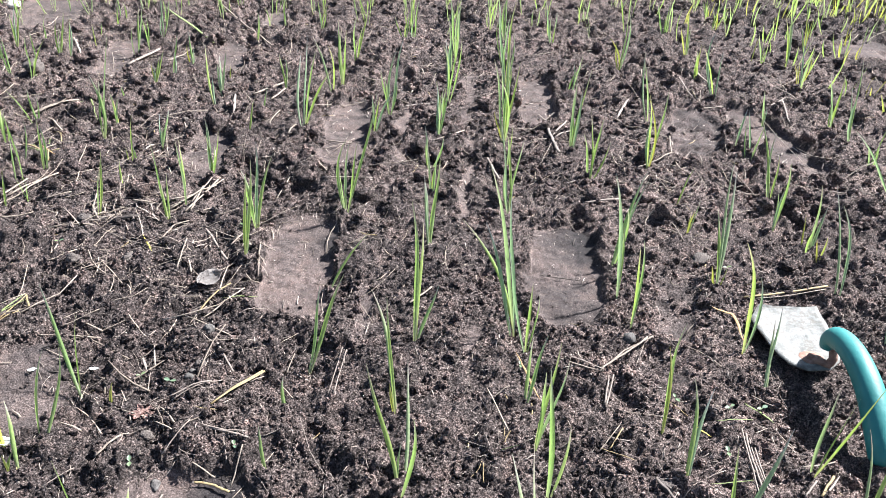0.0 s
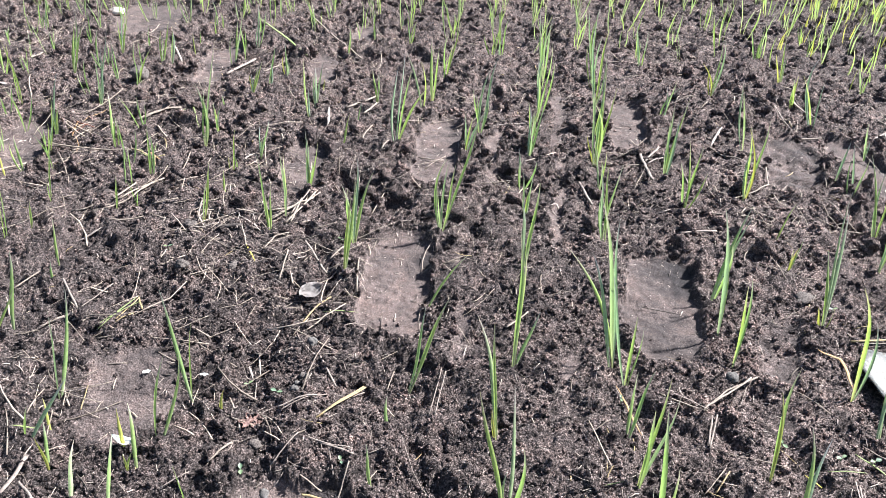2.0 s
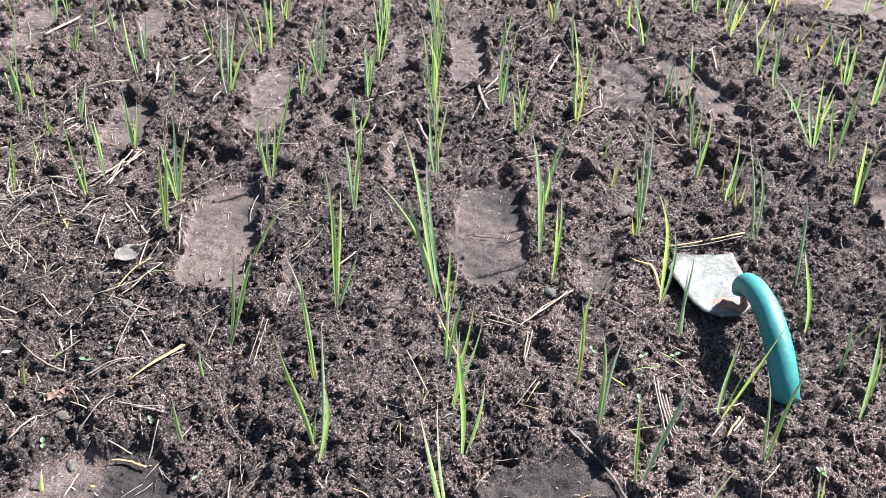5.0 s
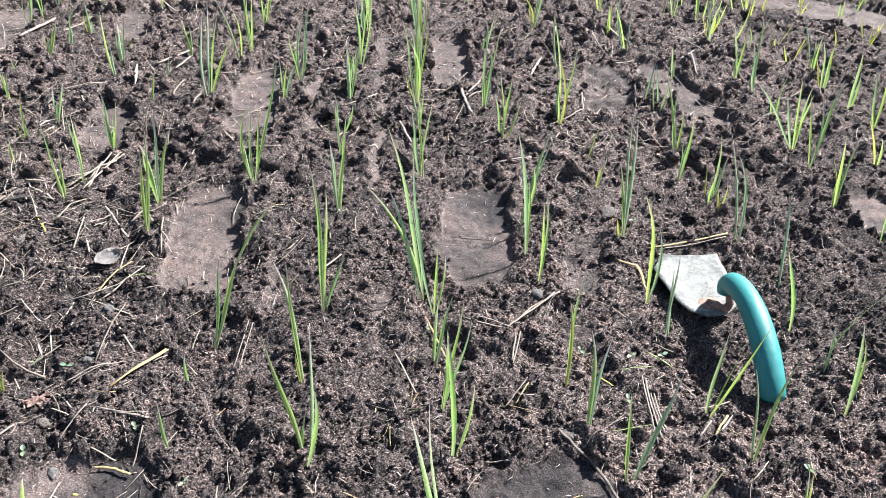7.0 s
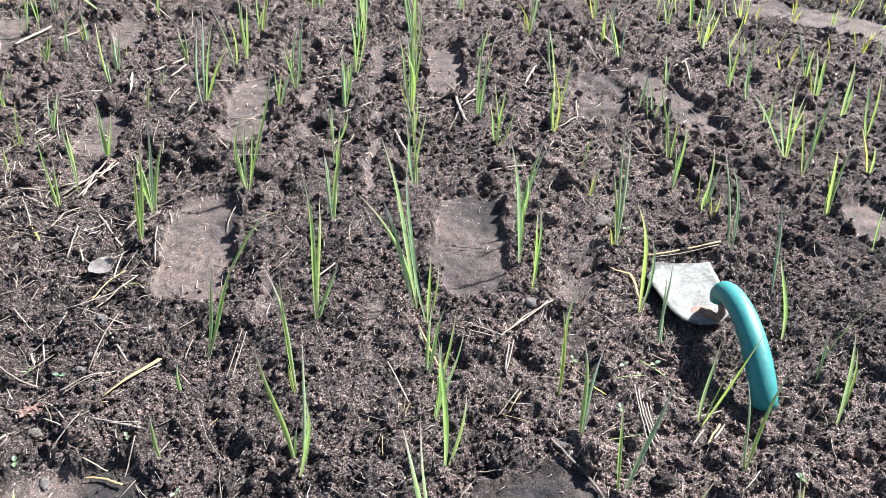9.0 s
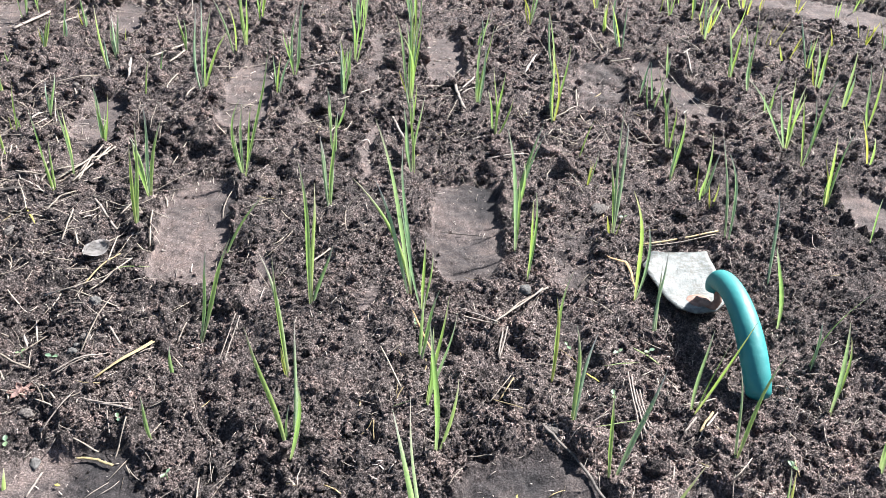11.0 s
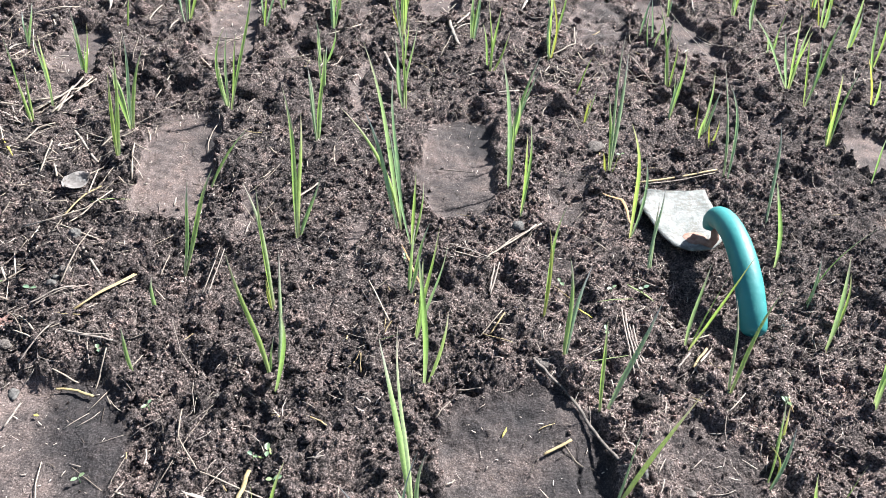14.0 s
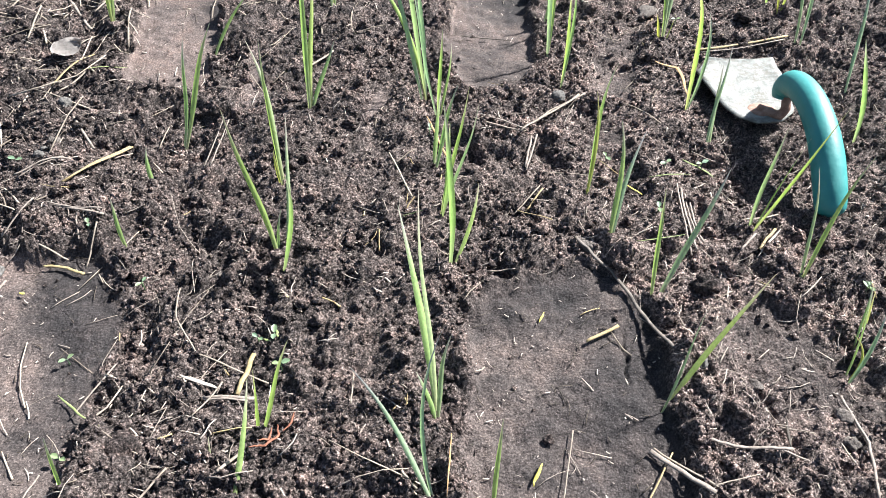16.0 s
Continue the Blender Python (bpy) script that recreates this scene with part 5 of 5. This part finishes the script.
straw("t", 0.0032, (-0.753, 1.255), (-0.689, 1.197))
straw("t", 0.0030, (-0.812, 1.045), (-0.795, 1.071))
straw("p", 0.0057, (-0.923, 1.733), (-0.821, 1.563))
straw("t", 0.0055, (-1.166, 1.519), (-1.181, 1.582))
straw("t", 0.0032, (-0.876, 1.180), (-0.825, 1.150))
straw("o", 0.0032, (-0.866, 1.168), (-0.855, 1.198))
straw("o", 0.0032, (-0.846, 1.146), (-0.873, 1.214))
straw("t", 0.0033, (-0.889, 1.200), (-0.829, 1.167))
straw("t", 0.0031, (-0.837, 1.134), (-0.835, 1.182))
straw("o", 0.0029, (-0.688, 1.118), (-0.648, 1.085))
straw("t", 0.0045, (-1.044, 1.800), (-0.941, 1.744))
straw("g", 0.0044, (0.068, 1.131), (0.085, 1.054))
straw("g", 0.0040, (0.214, 0.997), (0.271, 1.007))
straw("t", 0.0027, (0.317, 1.122), (0.365, 1.159), (0.394, 1.196), (0.406, 1.265))
straw("p", 0.0025, (0.192, 1.059), (0.217, 1.069))
straw("t", 0.0019, (0.248, 1.215), (0.252, 1.149))
straw("t", 0.0019, (0.144, 1.205), (0.174, 1.213))
straw("t", 0.0029, (-0.331, 1.243), (-0.322, 1.300))
straw("t", 0.0028, (-0.282, 1.184), (-0.275, 1.228))
straw("t", 0.0028, (-0.217, 1.196), (-0.169, 1.185))
straw("g", 0.0024, (-0.189, 1.018), (-0.113, 1.022))
straw("t", 0.0031, (-0.395, 0.915), (-0.354, 1.001))
straw("t", 0.0031, (-0.362, 0.909), (-0.369, 0.988))
straw("t", 0.0037, (-0.619, 1.537), (-0.613, 1.629), (-0.597, 1.668))
straw("t", 0.0046, (-0.644, 2.020), (-0.501, 1.799), (-0.438, 1.712))
straw("t", 0.0026, (-0.583, 0.925), (-0.551, 0.945))
straw("p", 0.0032, (-0.084, 1.428), (-0.078, 1.475))
straw("p", 0.0030, (-0.104, 1.349), (-0.028, 1.377))
straw("t", 0.0036, (0.683, 1.514), (0.710, 1.436))
straw("t", 0.0049, (0.540, 1.597), (0.553, 1.485))
straw("t", 0.0033, (0.490, 1.394), (0.546, 1.412))
straw("p", 0.0034, (0.631, 1.398), (0.689, 1.465))
straw("g", 0.0035, (0.675, 1.448), (0.642, 1.322))

straw("p", 0.0050, (-0.513, 1.118), (-0.512, 1.142), (-0.511, 1.162))
straw("t", 0.0024, (-0.713, 1.139), (-0.718, 1.214), (-0.686, 1.187))
straw("t", 0.0024, (-0.764, 1.257), (-0.749, 1.278), (-0.735, 1.308))
straw("t", 0.0022, (-0.587, 1.013), (-0.567, 1.033), (-0.555, 1.061))
straw("t", 0.0022, (-0.876, 1.297), (-0.833, 1.305), (-0.793, 1.332))
straw("t", 0.0024, (-0.379, 0.836), (-0.373, 0.868), (-0.357, 0.883))

# matted tufts of thin straw: x, y, reach, tones
for tx, ty, reach, tones in ((-0.862, 1.200, 0.055, "totr"), (-0.495, 0.893, 0.040, "ptgt"), (-0.690, 1.120, 0.045, "tsnt"), (-0.415, 0.905, 0.030, "tgpt")):
    for n in range(11):
        way, away_x, away_y = made.uniform(0, math.pi), made.gauss(0, reach * 0.5), made.gauss(0, reach * 0.5)
        half = made.uniform(0.25, 0.75) * reach
        dx, dy, bow = math.cos(way) * half, math.sin(way) * half, made.uniform(-0.25, 0.25) * half
        straw(tones[n % 4], made.uniform(0.0012, 0.0026), (tx + away_x - dx, ty + away_y - dy), (tx + away_x - bow * math.sin(way), ty + away_y + bow * math.cos(way)), (tx + away_x + dx, ty + away_y + dy))

# ---- weed seedlings ----
weed(-0.307, 0.579)
weed(-0.180, 0.484)
weed(0.255, 0.578)
weed(0.304, 0.560)
weed(0.283, 0.498)
weed(0.339, 0.565)
weed(-0.273, 0.465)
weed(0.094, 0.608)
weed(0.375, 0.812)
weed(-0.272, 0.570)
weed(-0.163, 0.365)
weed(-0.137, 0.284)
weed(-0.029, 0.374)
weed(-0.018, 0.377)
weed(-0.123, 0.425)
weed(-0.510, 0.819)
weed(-0.280, 0.882)
weed(0.426, 0.415)
weed(-0.010, 0.351)
weed(0.424, 0.414)


# ---- fine litter, joined ----
def litter(name, label, tone, count, x0, x1, y0, y1, short, long, thin, thick, seed, bias=0.0, spread=2.2, on_prints=False):
    rng = np.random.default_rng(seed)
    n = count * 6
    x, y = rng.uniform(x0, x1, n), y0 + (y1 - y0) * rng.uniform(0, 1, n) ** 1.3
    patch = np.clip(0.35 + 0.9 * rolling(x, y, 0.16, seed + 300, 3) - bias * (x + 0.25), 0.03, 1)
    flat = trodden(x, y)[0]
    chance = flat if on_prints else patch * (1 - 0.75 * flat)
    keep = np.flatnonzero(rng.uniform(0, 1, n) < chance)[:count]
    x, y = x[keep], y[keep]
    way, size = rng.uniform(0, math.pi, len(x)), short + (long - short) * rng.uniform(0, 1, len(x)) ** spread
    bend = rng.uniform(-0.35, 0.35, len(x)) * size
    half = rng.uniform(thin, thick, len(x)) / 2
    verts, faces = [], []
    c, s = np.cos(way), np.sin(way)
    rings = []
    for k in (-0.5, -0.17, 0.17, 0.5):
        along, across = k * size, bend * (0.25 - k * k)
        cx, cy = x + along * c - across * s, y + along * s + across * c
        cz = ground(cx, cy)[0] + 0.0012
        rings.append((cx, cy, cz))
    rings = np.array(rings)
    rings[:, 2] = 0.5 * rings[:, 2] + 0.5 * rings[:, 2].mean(0)
    lift = rng.uniform(-0.12, 0.22, len(x)) * size
    for k, (cx, cy, cz) in zip((0.0, 0.33, 0.67, 1.0), rings):
        z = cz + np.maximum(lift, 0) * k
        taper = half * (1 - 0.35 * k)
        for dx, dz in ((1, 0), (0, 1), (-1, 0), (0, -1)):
            verts.append(np.stack([cx - s * taper * dx, cy + c * taper * dx, z + taper * 0.7 * dz], -1))
    verts = np.stack(verts, 1)
    base = (np.arange(len(x)) * 16)[:, None, None]
    quads = [(r * 4 + k, r * 4 + (k + 1) % 4, r * 4 + 4 + (k + 1) % 4, r * 4 + 4 + k) for r in range(3) for k in range(4)] + [(3, 2, 1, 0), (12, 13, 14, 15)]
    faces = (base + np.array(quads)[None]).reshape(-1, 4)
    return tagged(new(name, mesh_of(name, verts.reshape(-1, 3), faces, STRAWS[tone])), label, "litter", kind="stuff")


litter("straw_litter", "short tan bits of straw strewn over the soil", "t", 3400, -1.7, 0.9, 0.24, 2.1, 0.006, 0.080, 0.0006, 0.0020, 21, 0.65, 2.2)
litter("straw_litter", "long tan straws lying matted on the soil", "t", 700, -1.7, -0.22, 0.5, 1.9, 0.02, 0.10, 0.0010, 0.0030, 25, 0.3, 1.6)
litter("fibre_litter", "thin grey root fibres and stalks in the soil", "g", 4000, -0.9, 0.8, 0.22, 1.5, 0.004, 0.030, 0.0004, 0.0012, 22, 0.25)
litter("straw_litter", "pale bleached bits of stalk on the soil", "p", 4200, -1.5, 0.9, 0.24, 1.9, 0.002, 0.016, 0.0004, 0.0014, 23, 0.35)
litter("straw_litter", "thin dry stalks strewn between the further rows", "t", 900, -0.3, 1.9, 1.05, 2.9, 0.012, 0.10, 0.0014, 0.0030, 27, 0.0, 1.8)
litter("stalk_litter", "yellow dry bits of blade on the soil", "s", 300, -1.7, 1.2, 0.24, 2.2, 0.006, 0.035, 0.0008, 0.0018, 24, 0.2)

litter("print_litter", "tiny pale chips pressed into the trodden soil", "p", 260, -0.3, 0.3, 0.22, 1.0, 0.0012, 0.006, 0.0005, 0.0012, 28, 0.0, 2.4, True)
litter("print_litter", "tiny dark fibres pressed into the trodden soil", "d", 420, -0.3, 0.3, 0.22, 1.0, 0.0015, 0.014, 0.0004, 0.0009, 29, 0.0, 2.2, True)
litter("print_litter", "small pale chips on the further footprints", "p", 500, -1.0, 0.9, 0.9, 1.9, 0.003, 0.018, 0.0010, 0.0022, 30, 0.0, 2.2, True)

# ---- seedlings of the far rows, and the sprouts beside the path ----
rng = random.Random(31)
places = [(row * 0.119 - 0.021 + rng.gauss(0, 0.012), y + rng.uniform(-0.03, 0.03)) for row in range(-16, 16) for y in np.arange(1.9, 4.2, 0.06) if rng.random() < 0.88]
sprouts("distant_seedlings", "rows of green seedlings further up the bed", places[::2], 0.05, 0.14, "g", 1)
sprouts("distant_seedlings", "rows of bluish green seedlings further up the bed", places[1::2], 0.05, 0.14, "b", 2)
places = [(rng.uniform(-1.9, -0.6), rng.uniform(0.9, 2.2)) for n in range(90)]
sprouts("thin_sprouts", "thin scattered green sprouts among straw", places, 0.04, 0.10, "g", 3)
places = [(rng.uniform(0.62, 1.9), rng.uniform(1.35, 2.6)) for n in range(130)]
sprouts("thin_sprouts", "short yellow green sprouts beside the bare patch", places[::2], 0.03, 0.075, "y", 4)
sprouts("thin_sprouts", "short green sprouts beside the bare patch", places[1::2], 0.04, 0.10, "g", 6)
places = [(x, y) for x, y in ((rng.uniform(0.7, 2.6), rng.uniform(1.55, 3.4)) for n in range(900)) if 0.81 * (x - 1.27) + 0.59 * (y - 1.72) > rng.uniform(0.02, 0.16)]
sprouts("grass_verge", "bright yellow green grass along the bed", places, 0.025, 0.07, "y", 5)
